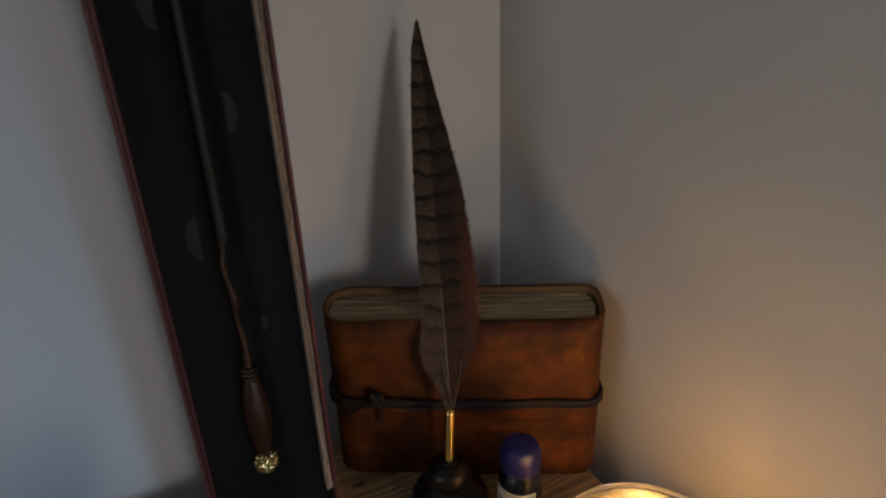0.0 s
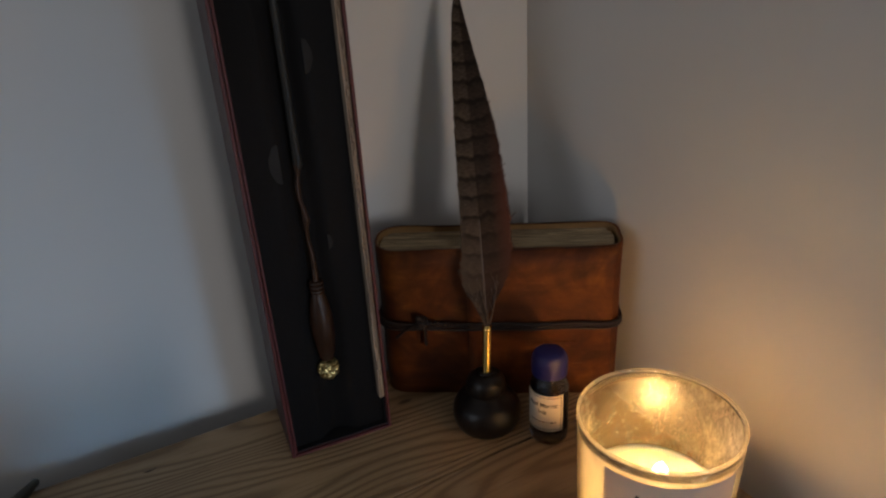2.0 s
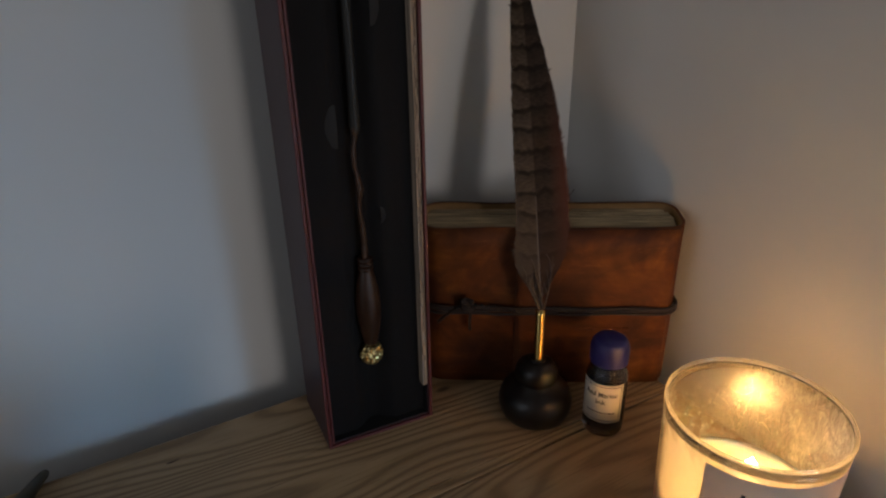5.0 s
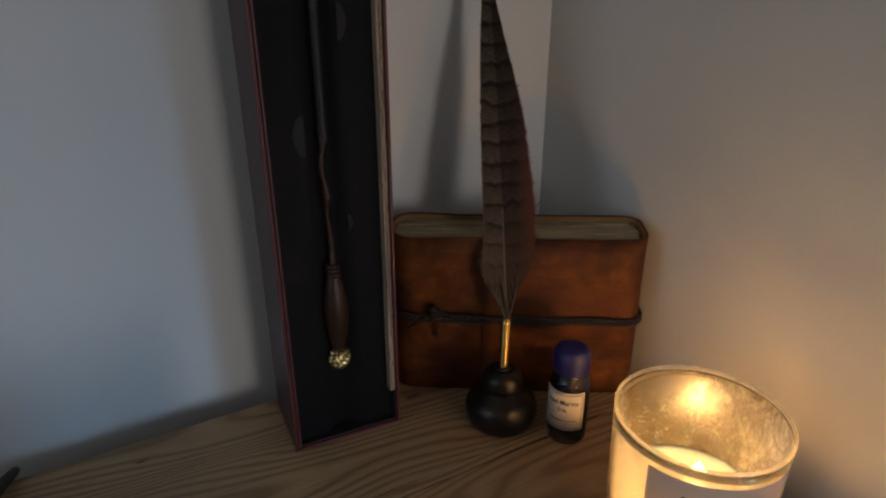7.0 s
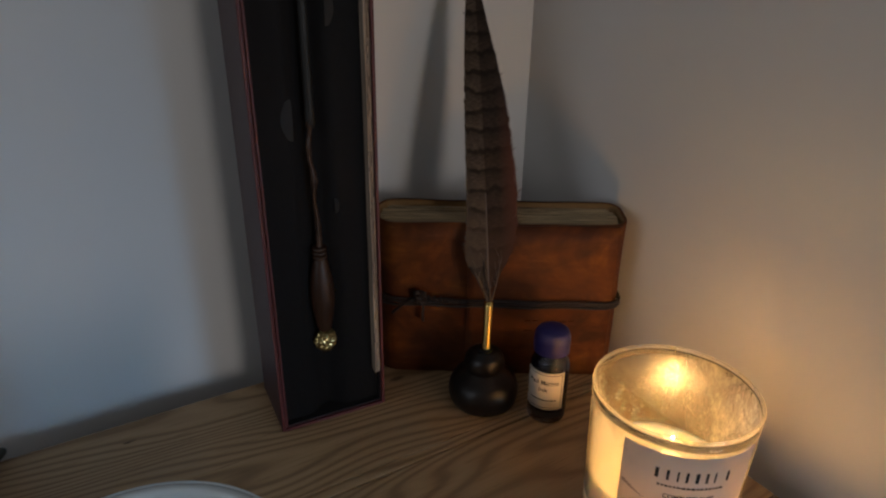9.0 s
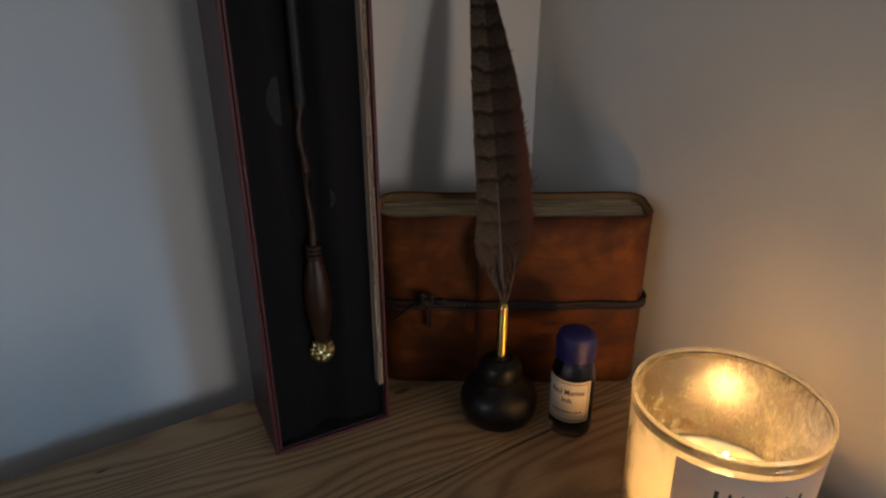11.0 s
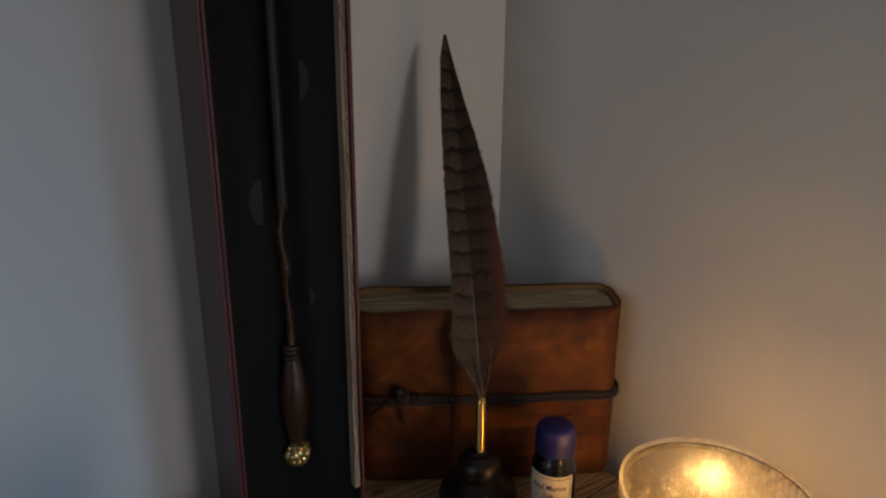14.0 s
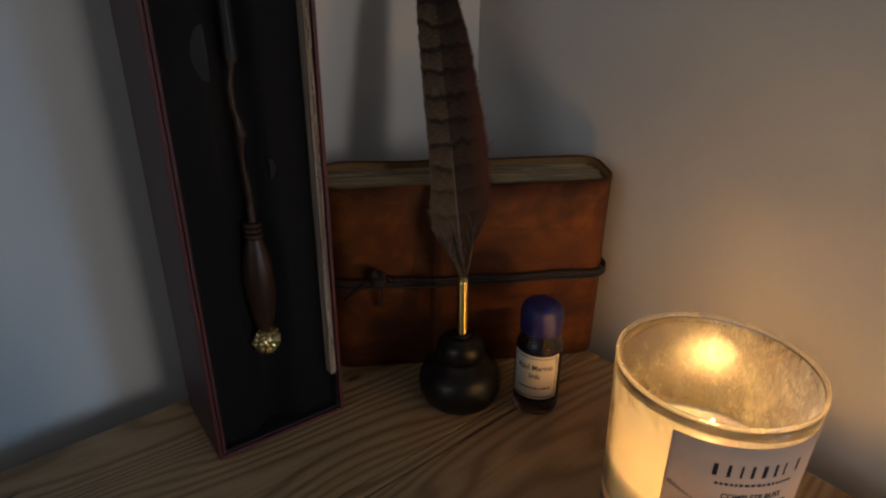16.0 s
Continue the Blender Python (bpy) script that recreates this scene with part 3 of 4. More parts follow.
# ---- the wand ----
def build_wand():
    cx, cy = 0.0342, 0.0080
    t = thing("wand", WAND_BOX @ pose(cx, cy, 0.0014), "carved dark wooden wand with a brass ball end, in its box", "wand")
    handle = smooth_profile([(0, 0.062), (0.0035, 0.0625), (0.0048, 0.066), (0.0062, 0.074), (0.0074, 0.085), (0.0072, 0.095), (0.0055, 0.106), (0.0038, 0.1125)], 5) + [(0, 0.1126)]
    part("handle", lathe(handle, 32), HANDLE_WOOD, t, "polished brown turned handle", True)
    for z in (0.1135, 0.1165, 0.1192):
        part("ring", lathe(smooth_profile([(0, z - 0.0014), (0.0036, z - 0.0013), (0.0046, z), (0.0036, z + 0.0013), (0, z + 0.0014)], 3), 28), HANDLE_WOOD, t, "", True)
    # a thin knotted twig below, then the smoke-grey tapering upper shaft
    spine = [(0.118, 0.0), (0.130, 0.0005), (0.140, 0.0002), (0.148, -0.0008), (0.155, -0.0009), (0.162, -0.0002), (0.168, -0.0008), (0.175, -0.0023), (0.182, -0.0024), (0.189, -0.0012), (0.197, -0.0004)]
    girth = [(0.118, 0.0026), (0.124, 0.0020), (0.136, 0.0018), (0.150, 0.0011), (0.156, 0.0014), (0.162, 0.0026), (0.167, 0.0017), (0.174, 0.0013), (0.180, 0.0017), (0.187, 0.0012), (0.193, 0.0019), (0.197, 0.0022)]
    path, rad = [], []
    for k in range(80):
        z = 0.118 + 0.079 * k / 79
        path.append((run(spine, z) + 0.0003 * noise.noise((z * 170, 4, 1)), 0.0009 * math.sin((z - 0.118) * 85) - 0.0006, z))
        rad.append(run(girth, z) * (1 + 0.22 * noise.noise((z * 260, 1, 2))))
    part("shaft", tube(path, rad, 12, flat=0.85), SHAFT_WOOD, t, "thin knotted brown lower shaft", True)
    bulb = smooth_profile([(0, 0.1915), (0.0016, 0.1920), (0.0027, 0.1945), (0.0028, 0.1985), (0.0026, 0.206), (0.0025, 0.225), (0.0021, 0.300), (0.0012, 0.391)], 6) + [(0, 0.392)]
    part("upper_shaft", lathe(bulb, 20), SHAFT_TIP, t, "smooth smoke-grey upper shaft", True)
    # the end ball with its faceted relief
    bm = bmesh.new()
    bmesh.ops.create_icosphere(bm, subdivisions=4, radius=0.0076, matrix=Matrix.Translation((0, 0, 0.0555)))
    rng = random.Random(2)
    for v in bm.verts:
        d = v.co - Vector((0, 0, 0.0555))
        v.co += d * (0.10 - 0.30 * noise.voronoi(d * 400)[0][0] + rng.uniform(-0.006, 0.006))
    part("ball", bm, BRASS, t, "aged brass ball with a knobbly relief")
    return t


build_wand()


# ---- the leather journal ----
BOOK = pose(-0.0373, -0.1185, 0, 0, 0, -4.0)
BOOK_W, BOOK_T, BOOK_H = 0.1740, 0.038, 0.1225


def oval(w, t, r_left, r_right, n=9, bulge=0.0):
    """A rounded outline, counter-clockwise from the front left; the front may bulge."""
    out = []
    for cx, cy, r, a0 in ((-w / 2 + r_left, -t / 2 + r_left, r_left, 180), (w / 2 - r_right, -t / 2 + r_right, r_right, 270),
                          (w / 2 - r_right, t / 2 - r_right, r_right, 0), (-w / 2 + r_left, t / 2 - r_left, r_left, 90)):
        for k in range(n):
            a = radians(a0 + 90 * k / (n - 1))
            out.append((cx + r * math.cos(a), cy + r * math.sin(a)))
    dense = []
    for (xa, ya), (xb, yb) in zip(out, out[1:] + out[:1]):
        m = max(1, int(math.hypot(xb - xa, yb - ya) / 0.006))
        for k in range(m):
            dense.append((xa + (xb - xa) * k / m, ya + (yb - ya) * k / m))
    return [(x, y - bulge * max(0.0, math.cos(math.pi * x / w)) if y < 0 else y) for x, y in dense]


def ribbon(outline, z0, z1, thick, wave=0.0, closed=True, rows=9, seed=1, dip=0.0):
    """An upright band along an outline, with thickness and a slightly uneven top."""
    bm = bmesh.new()
    n = len(outline)
    cols = []
    for k, (x, y) in enumerate(outline):
        xa, ya = outline[(k - 1) % n] if closed else outline[max(k - 1, 0)]
        xb, yb = outline[(k + 1) % n] if closed else outline[min(k + 1, n - 1)]
        d = Vector((xb - xa, yb - ya, 0)).normalized()
        nrm = Vector((d.y, -d.x, 0))
        top = z1 - dip * min(1.0, max(0.0, 0.5 - y / BOOK_T)) + wave * noise.noise((x * 30, y * 30, seed))
        col = []
        for s in (0, -thick):
            for j in range(rows):
                f = j / (rows - 1)
                push = 0.0006 * noise.noise((x * 40, f * 5, seed + 3))
                p = Vector((x, y, 0)) + nrm * (s + push)
                col.append(bm.verts.new((p.x, p.y, z0 + (top - z0) * f)))
        cols.append(col)
    pairs = list(zip(cols, cols[1:] + cols[:1])) if closed else list(zip(cols, cols[1:]))
    for a, b in pairs:
        for j in range(rows - 1):
            bm.faces.new((a[j], b[j], b[j + 1], a[j + 1]))
            bm.faces.new((a[rows + j + 1], b[rows + j + 1], b[rows + j], a[rows + j]))
        bm.faces.new((a[rows - 1], b[rows - 1], b[2 * rows - 1], a[2 * rows - 1]))
        bm.faces.new((a[0], a[rows], b[rows], b[0]))
    if not closed:
        for c in (cols[0], cols[-1]):
            for j in range(rows - 1):
                bm.faces.new((c[j], c[j + 1], c[rows + j + 1], c[rows + j]))
    es = [e for e in bm.edges if abs(e.verts[0].co.z - e.verts[1].co.z) < 0.004 and len(e.link_faces) == 2 and e.calc_face_angle(0) > 1.0]
    bmesh.ops.bevel(bm, geom=es, offset=0.0005, segments=2, affect="EDGES")
    return bm


def build_journal():
    t = thing("leather_journal", BOOK, "thick tan leather journal standing on edge, tied with a cord", "book")
    w, d, h = BOOK_W, BOOK_T, BOOK_H
    shape = oval(w, d, 0.0165, 0.0115, bulge=0.0012)
    cover = part("cover", ribbon(shape, 0.0004, h, 0.0017, 0.0009, dip=0.0035), LEATHER, t, "worn tan pull-up leather cover", True)
    part("lining", ribbon(oval(w - 0.0036, d - 0.0036, 0.0147, 0.0097, bulge=0.0012), h - 0.016, h - 0.0004, 0.0004, 0.0009, rows=3, dip=0.0035), LEATHER_EDGE, cover, "paler suede inside of the cover", True)
    # the wrap-over flap ends on the front with an upright cut edge
    flap = [(x, y - 0.0021) for x, y in shape if y < -d / 2 + 0.0045 and -0.023 < x < w / 2 - 0.004]
    flap.sort()
    part("flap", ribbon(flap, 0.0009, h - 0.0004, 0.0017, 0.0008, closed=False, seed=4, dip=0.0036), LEATHER, cover, "overlapping leather flap", True)
    # sewn gatherings of pages, each with its own folded top
    rng = random.Random(8)
    inner = d - 2 * 0.0021
    n = 13
    for k in range(n):
        y = -inner / 2 + inner * (k + 0.5) / n
        half = inner / n / 2
        cut = 0.016 * abs(y / (inner / 2)) ** 3
        bm = box((-w / 2 + 0.0036 + cut * 0.5, y - half * 0.93, 0.004), (w / 2 - 0.0042 - cut * 0.4 - rng.uniform(0, 0.0012), y + half * 0.93, h - 0.0046 + rng.uniform(-0.0006, 0.0006)), 0.0004)
        part("page_gathering", bm, PAGES, t)
    # faint pressed lettering that cannot be read
    for row, z in enumerate((0.044, 0.036)):
        x = 0.020
        for k in range(6 - 2 * row):
            ln = rng.uniform(0.003, 0.006)
            bm = box((x, -d / 2 - 0.0037, z), (x + ln, -d / 2 - 0.0030, z + 0.0024), 0.0002)
            part("pressed_mark", bm, LEATHER, cover)
            x += ln + 0.0016
    # the cord: three turns on the front, a knot and two tails
    outer = oval(w + 0.0022, d + 0.0082, 0.018, 0.013, bulge=0.0016)
    cord = None
    for k, (dz, tilt) in enumerate(((0.0, 0.018), (0.0019, 0.030), (-0.0016, 0.010))):
        loop = [(x, y - 0.0004 * k, 0.0600 + dz + tilt * (x - 0.083) * -0.35 + 0.0004 * math.sin(x * 130 + k)) for x, y in outer]
        loop.append(loop[0])
        p = part("cord", tube(loop, 0.0011, 8, flat=0.8), CORD, t if cord is None else cord, "dark leather cord wound round the journal" if cord is None else "", True)
        cord = cord or p
    kx, ky, kz = -0.0545, -d / 2 - 0.0062, 0.0665
    rope = [(kx + 0.0005 + 0.034 * k / 40, ky + 0.0002 + 0.0011 * math.cos(k * 1.25), kz - 0.0012 - 0.004 * k / 40 + 0.0011 * math.sin(k * 1.25)) for k in range(41)]
    part("twist", tube(rope, 0.0009, 7), CORD, cord, "twisted cord end", True)
    knot = [(kx + 0.0034 * math.cos(a * 1.7), ky - 0.0012 + 0.0016 * math.sin(a * 2.3), kz + 0.0034 * math.sin(a)) for a in np.linspace(0, 11, 60)]
    part("knot", tube(knot, 0.0013, 8), CORD, cord, "tight cord knot", True)
    for tail in ([(kx, ky - 0.001, kz), (kx + 0.0022, ky - 0.0012, kz - 0.008), (kx + 0.0015, ky + 0.0006, kz - 0.016), (kx + 0.002, ky + 0.0008, kz - 0.021)],
                 [(kx, ky, kz), (kx - 0.008, ky - 0.0006, kz - 0.004), (kx - 0.014, ky + 0.0004, kz - 0.009), (kx - 0.020, ky + 0.0008, kz - 0.015)]):
        fine = [Vector(tail[0]).lerp(Vector(tail[1]), k / 6) if k < 6 else Vector(tail[1]).lerp(Vector(tail[2]), (k - 6) / 6) if k < 12 else Vector(tail[2]).lerp(Vector(tail[3]), (k - 12) / 6) for k in range(19)]
        part("tail", tube(fine, 0.0013, 7, flat=0.5), CORD, cord, "", True)
    return t


build_journal()


# ---- the ink stand and its quill ----
STAND = Vector((-0.0505, -0.1708, 0))
PEN_FOOT, PEN_TOP, TIP = Vector((-0.0500, -0.1715, 0.0405)), Vector((-0.0481, -0.1619, 0.0730)), Vector((-0.0558, -0.0670, 0.2847))


def build_stand():
    t = thing("quill_stand", Matrix.Translation(STAND), "black lacquered gourd-shaped wooden quill stand", "pen stand")
    lower = smooth_profile([(0, 0.0002), (0.0178, 0.0003), (0.0222, 0.0036), (0.0240, 0.0115), (0.0216, 0.0195), (0.0152, 0.0250), (0.0128, 0.0272)], 6) + [(0, 0.0272)]
    part("lower_bulb", lathe(lower, 56), LACQUER, t, "", True)
    upper = [(0, 0.0266)] + smooth_profile([(0.0128, 0.0268), (0.0139, 0.0312), (0.0124, 0.0372), (0.0085, 0.0408), (0.0056, 0.0414)], 6) + [(0, 0.0414)]
    part("upper_bulb", lathe(upper, 56), LACQUER, t, "", True)
    part("collar", lathe(smooth_profile([(0.0036, 0.0412), (0.0054, 0.0413), (0.0058, 0.0424), (0.0048, 0.0432), (0.0036, 0.0431)], 4) + [(0.0036, 0.0412)], 36), LACQUER, t, "", True)
    return t


def build_quill():
    axis = (TIP - PEN_TOP).normalized()
    side = Vector((0, axis.z, -axis.y)).cross(axis).normalized() * -1
    if side.x < 0:
        side = -side
    depth = axis.cross(side)
    m = Matrix((side, depth, axis)).transposed().to_4x4()
    m.translation = PEN_TOP
    t = thing("feather_quill", m, "brown barred pheasant feather quill with a brass ferrule", "quill pen")
    inv = m.inverted()
    foot = inv @ PEN_FOOT
    tip0 = inv @ (PEN_FOOT + (PEN_FOOT - PEN_TOP) * 0.2)
    top = Vector((0, 0, 0))
    pts = [tip0.lerp(top, k / 12) for k in range(13)]
    ferrule = part("ferrule", tube(pts, [0.0031] * 11 + [0.0032, 0.0033], 20), GOLD, t, "polished brass tube", True)
    part("slot", tube([top.lerp(foot, 0.03) + Vector((-0.0002, -0.0024, 0)), top.lerp(foot, 0.16) + Vector((-0.0002, -0.0024, 0))], 0.0007, 6), WICK, ferrule)
    length = (TIP - PEN_TOP).length

    def bow(z):
        """How far the shaft stands off the straight line from ferrule to tip."""
        s = z / length
        return Vector((0.0010 * math.sin(math.pi * s) - 0.0010 * s * s, -0.0025 * math.sin(math.pi * s), 0))

    # the horn shaft
    zs = np.linspace(-0.004, length * 0.97, 50)
    part("shaft", tube([bow(max(z, 0)) + Vector((0, 0.0004 + 0.0011 * min(1, max(0, (z - 0.07) / 0.04)), z)) for z in zs], [0.00085 * (1 - 0.92 * max(0, z) / length) + 0.00012 + (0.0009 if z < 0.004 else 0) for z in zs], 10), QUILL, t, "pale horn shaft", True)
    # the pale downy plumes that gather into the ferrule
    for k, (plume, rad0) in enumerate(((((0.0, -0.0006, -0.001), (-0.0022, -0.0012, 0.006), (-0.0062, -0.0016, 0.014), (-0.0108, -0.0012, 0.0235)), 0.0026),
                                       (((0.0010, -0.0010, 0.0), (0.0004, -0.0022, 0.009), (-0.0016, -0.0026, 0.018), (-0.0028, -0.0020, 0.029)), 0.0013),
                                       (((0.0014, -0.0008, 0.0), (0.0044, -0.0014, 0.0085), (0.0074, -0.0016, 0.019), (0.0096, -0.0010, 0.034)), 0.0011))):
        knots = [Vector(q) for q in plume]
        fine = [knots[min(j // 6, 2)].lerp(knots[min(j // 6, 2) + 1], (j % 6) / 6 if j < 18 else 1.0) for j in range(19)]
        part("plume", tube(fine, [rad0 * (1 - 0.85 * (j / 18) ** 1.4) for j in range(19)], 8, flat=0.45), VANE_PALE, t, "pale downy plume above the ferrule", True)
        for j in range(6):
            sgn = -1 if j % 2 else 1
            root = fine[4 + 2 * j]
            barb = [root + Vector((sgn * (0.0016 + 0.0002 * j) * f ** 1.5 + 0.0004 * math.sin(5 * f + j), -0.0006 * f, (0.0085 + 0.0006 * j) * f)) for f in np.linspace(0, 1, 8)]
            part("down_barb", tube(barb, [0.00018 * (1 - 0.8 * f) + 0.00004 for f in np.linspace(0, 1, 8)], 5), QUILL, t, "", True)
    left = [(0.002, 0.0006), (0.0100, 0.0052), (0.0185, 0.0118), (0.026, 0.0146), (0.036, 0.0150), (0.0575, 0.0133), (0.079, 0.0129), (0.108, 0.0126), (0.134, 0.0118), (0.163, 0.0103), (0.189, 0.0083), (0.2145, 0.0056), (0.2300, 0.0018), (0.233, 0.0003)]
    right = [(0.002, 0.0006), (0.010, 0.0040), (0.018, 0.0098), (0.030, 0.0172), (0.042, 0.0200), (0.054, 0.0214), (0.077, 0.0220), (0.106, 0.0196), (0.132, 0.0172), (0.162, 0.0118), (0.188, 0.0068), (0.214, 0.0028), (0.2300, 0.0008), (0.233, 0.0003)]
    rng = random.Random(11)
    for name, table, sign, mat, label in (("vane", left, -1, VANE_PALE, "taupe vane with dark bars"), ("vane", right, 1, VANE_DARK, "dark vane with a rusty edge")):
        bm = bmesh.new()
        n = 330
        for k in range(n):
            z = 0.0075 + (length - 0.009) * k / n
            slant = 0.75 if z > 0.03 else 0.95
            w = run(table, z * 0.233 / length)
            reach = w
            for _ in range(3):
                reach = run(table, min(0.233, (z + slant * reach) * 0.233 / length))
            if reach < 0.0004:
                continue
            loose = rng.random() < (0.10 if sign > 0 and z < 0.10 else 0.10 if z < 0.03 else 0.012)
            clump = 0.04 * noise.noise((z * 190, sign * 3, 1)) + (0.10 * noise.noise((z * 330, sign, 7)) if z < 0.045 else 0.0)
            reach *= rng.uniform(0.975, 1.012) + clump + (rng.uniform(0.02, 0.13) if loose else 0)
            wide = 0.00085 * (0.8 if loose else 1.0)
            lift = rng.uniform(-0.0002, 0.0002)
            prev = None
            for j in range(6):
                f = j / 5
                x = sign * reach * f
                zz = z + slant * reach * f * (1 + 0.25 * f) * (0.8 if z > 0.03 else 0.9)
                cup = 0.0035 * (abs(x) / 0.02) ** 2
                base = bow(z) + Vector((x, cup * 0.25 + lift * f - 0.0002, zz))
                if loose:
                    base += Vector((sign * 0.0008 * f * f, 0, 0.001 * f * f))
                hw = wide * (1 - 0.75 * f ** 4)
                cur = (bm.verts.new(base + Vector((0, 0.00006, -hw))), bm.verts.new(base + Vector((0, -0.00006, hw))))
                if prev:
                    bm.faces.new((prev[0], cur[0], cur[1], prev[1]))
                prev = cur
        tagged(part(name, bm, mat, t, label, True), kind="stuff")
    return t


build_stand()
build_quill()


# ---- the ink bottle ----
BOTTLE = Vector((-0.0095, -0.1872, 0))


def build_bottle():
    t = thing("ink_bottle", Matrix.Translation(BOTTLE), "small glass bottle of dark ink with a blue cap", "ink bottle")
    outer = smooth_profile([(0, 0.0006), (0.0102, 0.0004), (0.0124, 0.0018), (0.0129, 0.006), (0.0129, 0.020), (0.0129, 0.0385), (0.0124, 0.0430), (0.0108, 0.0468), (0.0093, 0.0492), (0.0090, 0.0530)], 5)
    inner = [(0.0080, 0.0530), (0.0083, 0.0490), (0.0098, 0.0464), (0.0115, 0.0427), (0.0120, 0.0385), (0.0120, 0.0066), (0.0098, 0.0042), (0, 0.0040)]
    body = part("glass_body", lathe(outer + inner, 48), INK_GLASS, t, "clear glass body", True)
    body.visible_shadow = False
    ink = [(0, 0.0041), (0.0097, 0.0043), (0.01195, 0.0067), (0.01195, 0.0385), (0.0116, 0.0405), (0, 0.0406)]
    part("ink", lathe(ink, 40), INK, t, "blue-black ink", True)
    cap = smooth_profile([(0, 0.0512), (0.0106, 0.0512), (0.0113, 0.0518), (0.0116, 0.0530), (0.0117, 0.058), (0.0114, 0.0622), (0.0096, 0.0662), (0.0055, 0.0679), (0, 0.0683)], 6)
    part("cap", lathe(cap, 48), CAP_BLUE, t, "matt blue plastic cap", True)
    r, mid = 0.01298, -119.0
    half = r * radians(63)
    label = part("paper_label", bent(sheet(-half, half, 0.0125, 0.0405, 0.0001, 40), r, mid), LABEL, t, "cream paper label with a ruled border", True)
    for x0, x1, z0, z1 in ((-half + 0.0014, half - 0.0014, 0.0387, 0.0391), (-half + 0.0014, half - 0.0014, 0.0139, 0.0143),
                           (-half + 0.0014, -half + 0.0018, 0.0143, 0.0387), (half - 0.0018, half - 0.0014, 0.0143, 0.0387)):
        part("border_line", bent(sheet(x0, x1, z0, z1, 0.00006, 30 if x1 - x0 > 0.002 else 1, y=-0.0001), r, mid), LETTER, label)
    for text, size, z, width in (("Azul Marino", 0.0050, 0.0330, 0.0205), ("Ink", 0.0050, 0.0276, None)):
        bm = lettering(text, size, width)
        for v in bm.verts:
            v.co.z += z
            v.co.y -= 0.00016
        part("writing", bent(bm, r, mid), LETTER, label)
    x = -0.0085
    rng = random.Random(3)
    while x < 0.0085:
        ln = rng.uniform(0.0008, 0.0024)
        part("writing_bar", bent(sheet(x, x + ln, 0.0192, 0.0203, 0.00006, 3, y=-0.0001), r, mid), LETTER, label)
        x += ln + 0.0006
    return t


build_bottle()


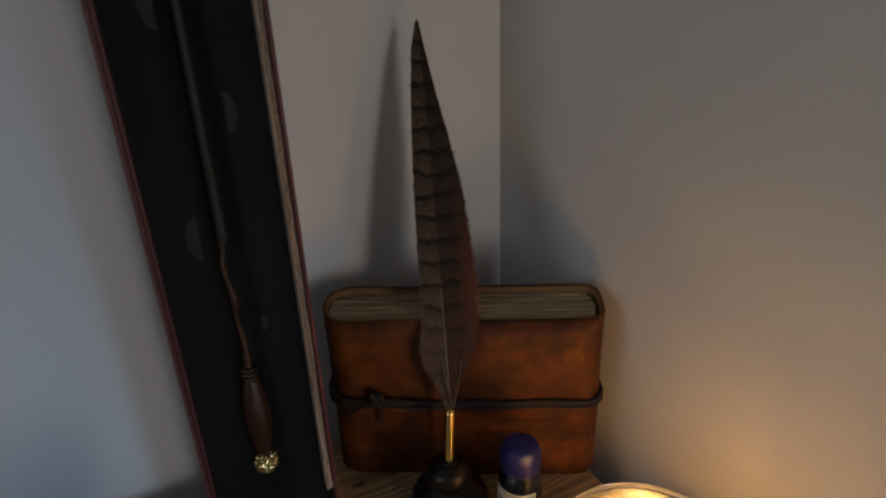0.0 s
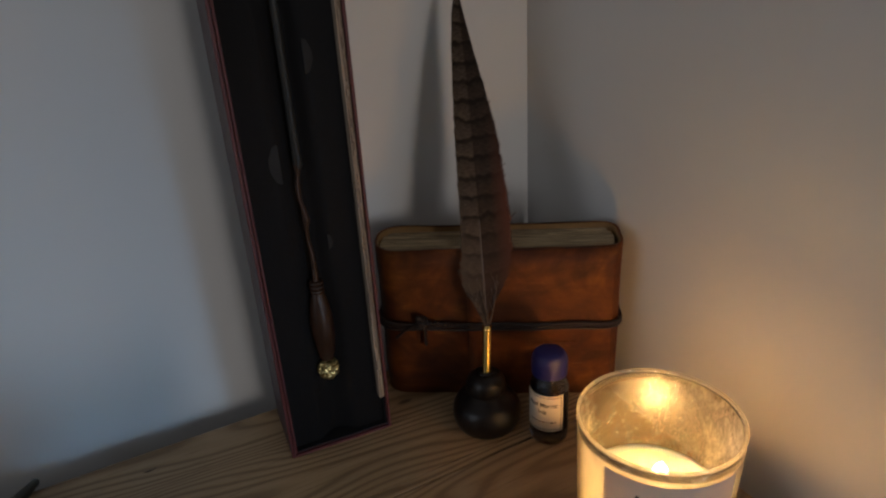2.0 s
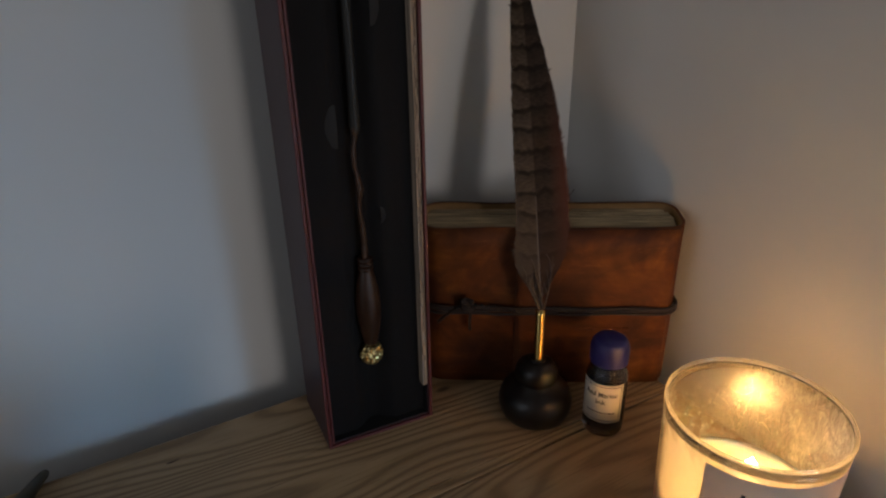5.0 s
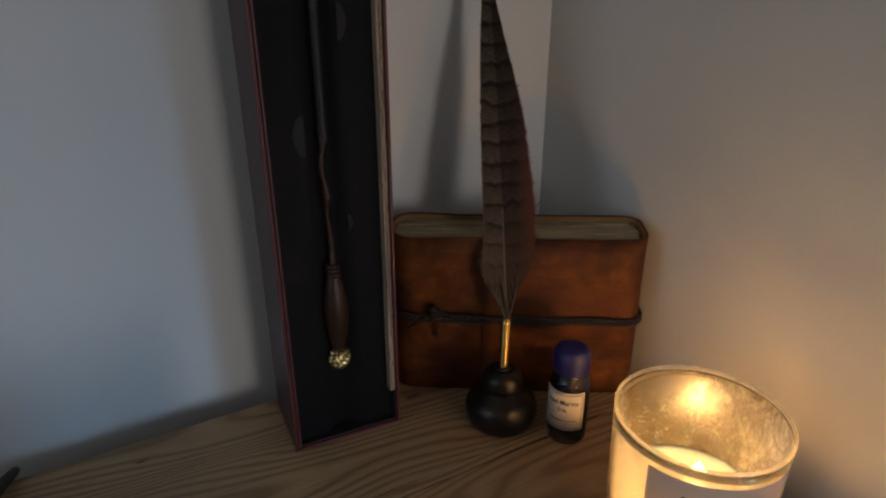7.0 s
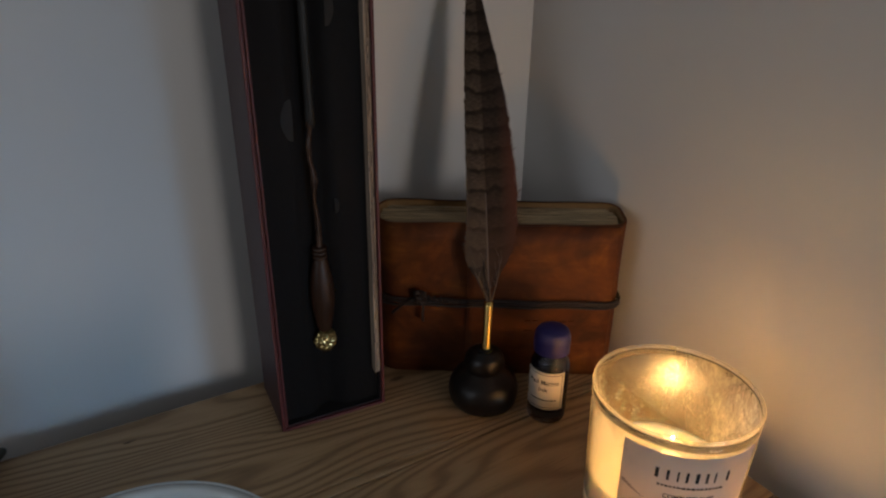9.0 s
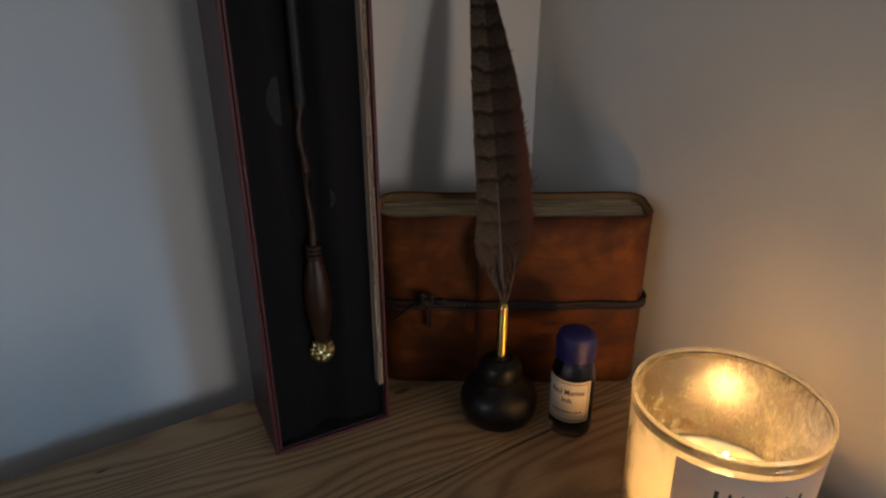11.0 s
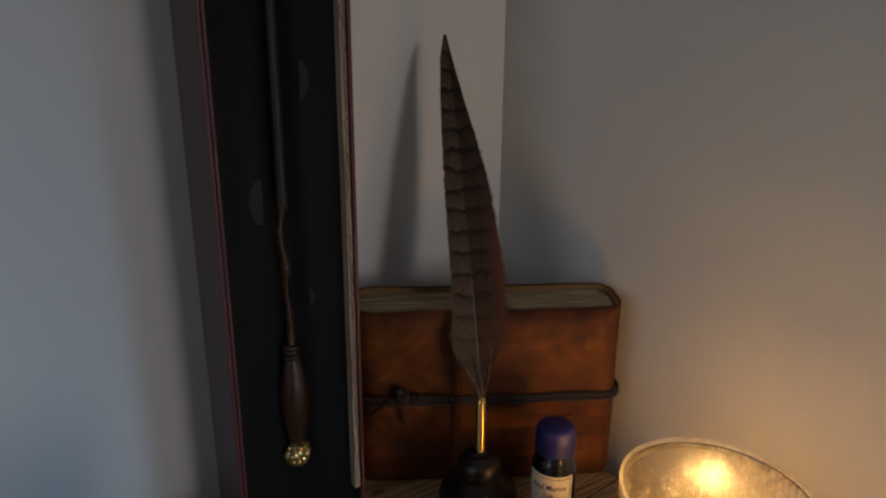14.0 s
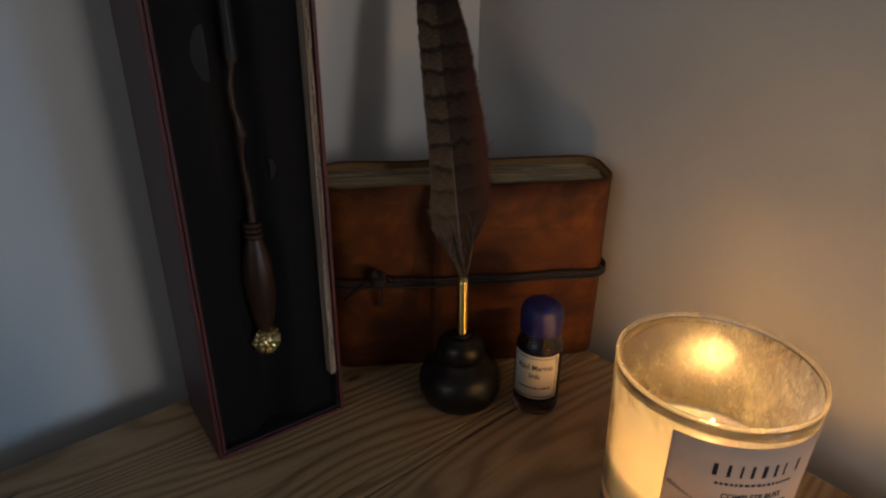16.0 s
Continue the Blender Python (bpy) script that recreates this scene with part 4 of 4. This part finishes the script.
# ---- the candle ----
def build_candle():
    t = thing("scented_candle", Matrix.Translation(CANDLE), "lit cream wax candle in a thick clear glass", "candle")
    R0, R1, H, th = 0.0376, 0.0402, 0.0874, 0.0013
    outer = [(0, 0.0004), (R0 - 0.004, 0.0004), (R0 - 0.001, 0.0014), (R0, 0.004)] + [(R0 + (R1 - R0) * f, 0.004 + (H - 0.006) * f) for f in np.linspace(0.05, 1, 14)]
    inner = [(R0 - th + (R1 - R0) * f, 0.009 + (H - 0.011) * f) for f in np.linspace(1, 0, 14)] + [(R0 - 0.006, 0.0075), (0, 0.0072)]
    g = part("glass", lathe(outer + inner, 96), CANDLE_GLASS, t, "thick clear glass tumbler", True)
    g.visible_shadow = False
    ring = [(R1 - th / 2 + 0.00085 * math.cos(a), H - 0.0008 + 0.0010 * math.sin(a)) for a in np.linspace(0, 2 * math.pi, 15)]
    part("rim", lathe(ring, 96), RIM_GLASS, g, "rounded glass rim", True).visible_shadow = False
    level = 0.0352

    def inside(z):
        return R0 - th + (R1 - R0) * (z - 0.009) / (H - 0.011)

    wax = smooth_profile([(0, 0.0076), (R0 - 0.0075, 0.0079), (inside(0.011) - 0.0003, 0.011), (inside(0.025) - 0.0003, 0.025), (inside(level) - 0.0003, level - 0.001), (inside(level) - 0.0003, level + 0.0022)], 4)
    wax += [(inside(level) - 0.0016, level + 0.0012), (inside(level) - 0.004, level - 0.0006), (0, level - 0.0008)]
    part("wax", lathe(wax, 72), WAX, t, "cream wax", True)
    film = lathe([(inside(z) - 0.0002, z) for z in np.linspace(level + 0.0024, H - 0.0025, 22)], 96)
    part("wax_film", film, FILM, g, "cloudy wax haze on the glass", True)
    # specks of wax spattered on the inside of the glass
    drops = bmesh.new()
    rng = random.Random(21)
    for k in range(170):
        a, z = radians(rng.gauss(85, 30)), rng.gauss(0.058, 0.007)
        r = inside(z) - 0.0003
        size = rng.uniform(0.00014, 0.00042)
        bmesh.ops.create_icosphere(drops, subdivisions=1, radius=size, matrix=Matrix.Translation((r * math.cos(a), r * math.sin(a), z)))
    tagged(part("wax_specks", drops, SPECK, g, "specks of spattered wax", True), kind="stuff")
    fx, fy = FLAME.x - CANDLE.x, FLAME.y - CANDLE.y
    part("wick", tube([(fx, fy, level - 0.002), (fx + 0.0003, fy, level + 0.002), (fx + 0.0010, fy - 0.0004, level + 0.0058)], [0.0010, 0.0009, 0.0007], 8), WICK, t, "charred wick", True)
    part("flame", lathe(smooth_profile([(0, level + 0.0055), (0.0030, level + 0.0070), (0.0050, level + 0.0110), (0.0046, level + 0.0150), (0.0028, level + 0.0195), (0.0010, level + 0.0220), (0, level + 0.0240)], 5), 24, centre=(fx, fy)), FLAME_GLOW, t, "small yellow flame", True)
    # the printed label
    r, mid = 0.0396, -97.0
    half = r * radians(47)
    bm = sheet(-half, half, 0.0250, 0.0788, 0.0001, 48)
    label = part("paper_label", lean(bent(bm, r, mid), R0, R1, H, r), CANDLE_LABEL, t, "white paper label with dark print", True)
    for k in range(7):
        x = -half + 0.0012 + 0.0016 * k
        part("brush_streak", lean(bent(sheet(x, x + 0.0021, 0.0535 - 0.0006 * k, 0.0556 - 0.0009 * k, 0.00005, 2, y=-0.0001), r, mid), R0, R1, H, r), FAINT, label, "faint grey brush streak")
    # the maker's mark as plain blocks
    for k, (x, w) in enumerate(((-0.0135, 0.0062), (-0.0045, 0.0050), (0.0040, 0.0058), (0.0135, 0.0074))):
        bm = sheet(x - w / 2, x - w / 2 + (0.0008 if k % 2 else 0.0016), 0.0645, 0.0703, 0.00006, 2, y=-0.0001)
        sheet(x + w / 2 - 0.0012, x + w / 2, 0.0645, 0.0703, 0.00006, 2, into=bm, y=-0.0001)
        part("mark_block", lean(bent(bm, r, mid), R0, R1, H, r), LETTER, label)
    x = -0.0150
    rng = random.Random(4)
    while x < 0.0150:
        w = rng.uniform(0.0010, 0.0018)
        part("writing_bar", lean(bent(sheet(x, x + w, 0.0603, 0.0615, 0.00006, 2, y=-0.0001), r, mid), R0, R1, H, r), LETTER, label)
        x += w + 0.0006
    bm = lettering("COMPLETE BLISS", 0.0036, 0.0235)
    for v in bm.verts:
        v.co.z += 0.0548
        v.co.y -= 0.00016
    part("writing", lean(bent(bm, r, mid), R0, R1, H, r), LETTER, label)
    for z in (0.0500, 0.0465):
        x = -0.0135
        while x < 0.0135:
            w = rng.uniform(0.0012, 0.0040)
            part("writing_bar", lean(bent(sheet(x, x + w, z, z + 0.0010, 0.00006, 2, y=-0.0001), r, mid), R0, R1, H, r), LETTER, label)
            x += w + 0.0008
    return t


def lean(bm, R0, R1, H, r):
    """Fits something rolled at radius r to the slight flare of the glass."""
    for v in bm.verts:
        k = (math.hypot(v.co.x, v.co.y) - r + R0 + (R1 - R0) * (v.co.z - 0.004) / (H - 0.006) + 0.00008) / math.hypot(v.co.x, v.co.y)
        v.co.x, v.co.y = v.co.x * k, v.co.y * k
    return bm


build_candle()


# ---- the bowl and the dark pot at the table's near side ----
def build_bowl():
    t = thing("white_bowl", Matrix.Translation((-0.190, -0.392, 0)), "white glazed ceramic bowl on the table", "bowl")
    out = smooth_profile([(0, 0.0003), (0.030, 0.0003), (0.032, 0.004), (0.043, 0.020), (0.052, 0.055), (0.0556, 0.088), (0.0556, 0.0897), (0.0540, 0.0905), (0.0518, 0.0897), (0.0508, 0.085), (0.0480, 0.055), (0.040, 0.022), (0.028, 0.010), (0, 0.008)], 4)
    part("body", lathe(out, 72), CERAMIC, t, "", True)
    return t


build_bowl()


def build_gourd():
    t = thing("dried_gourd", Matrix.Translation((-0.325, -0.320, 0)), "small dark dried gourd with a tapering stalk, lying on the table", "gourd")
    bm = bmesh.new()
    bmesh.ops.create_uvsphere(bm, u_segments=36, v_segments=20, radius=1.0)
    for v in bm.verts:
        k = 1 + 0.05 * noise.noise(v.co * 2.3)
        v.co = Vector((v.co.x * 0.046 * k, v.co.y * 0.042 * k, 0.0195 + v.co.z * 0.0192 * k))
    part("body", bm, DARK_BODY, t, "dark wrinkled body", True)
    path = [(-0.012, 0.034, 0.021), (-0.015, 0.056, 0.018), (-0.020, 0.080, 0.010), (-0.0245, 0.104, 0.0032)]
    fine = [Vector(path[min(k // 5, 2)]).lerp(Vector(path[min(k // 5, 2) + 1]), (k % 5) / 5 if k < 15 else 1.0) for k in range(16)]
    part("stalk", tube(fine, [0.0100 - 0.0060 * k / 15 for k in range(16)], 12, flat=0.7), STALK, t, "dark olive dried stalk", True)
    return t


build_gourd()
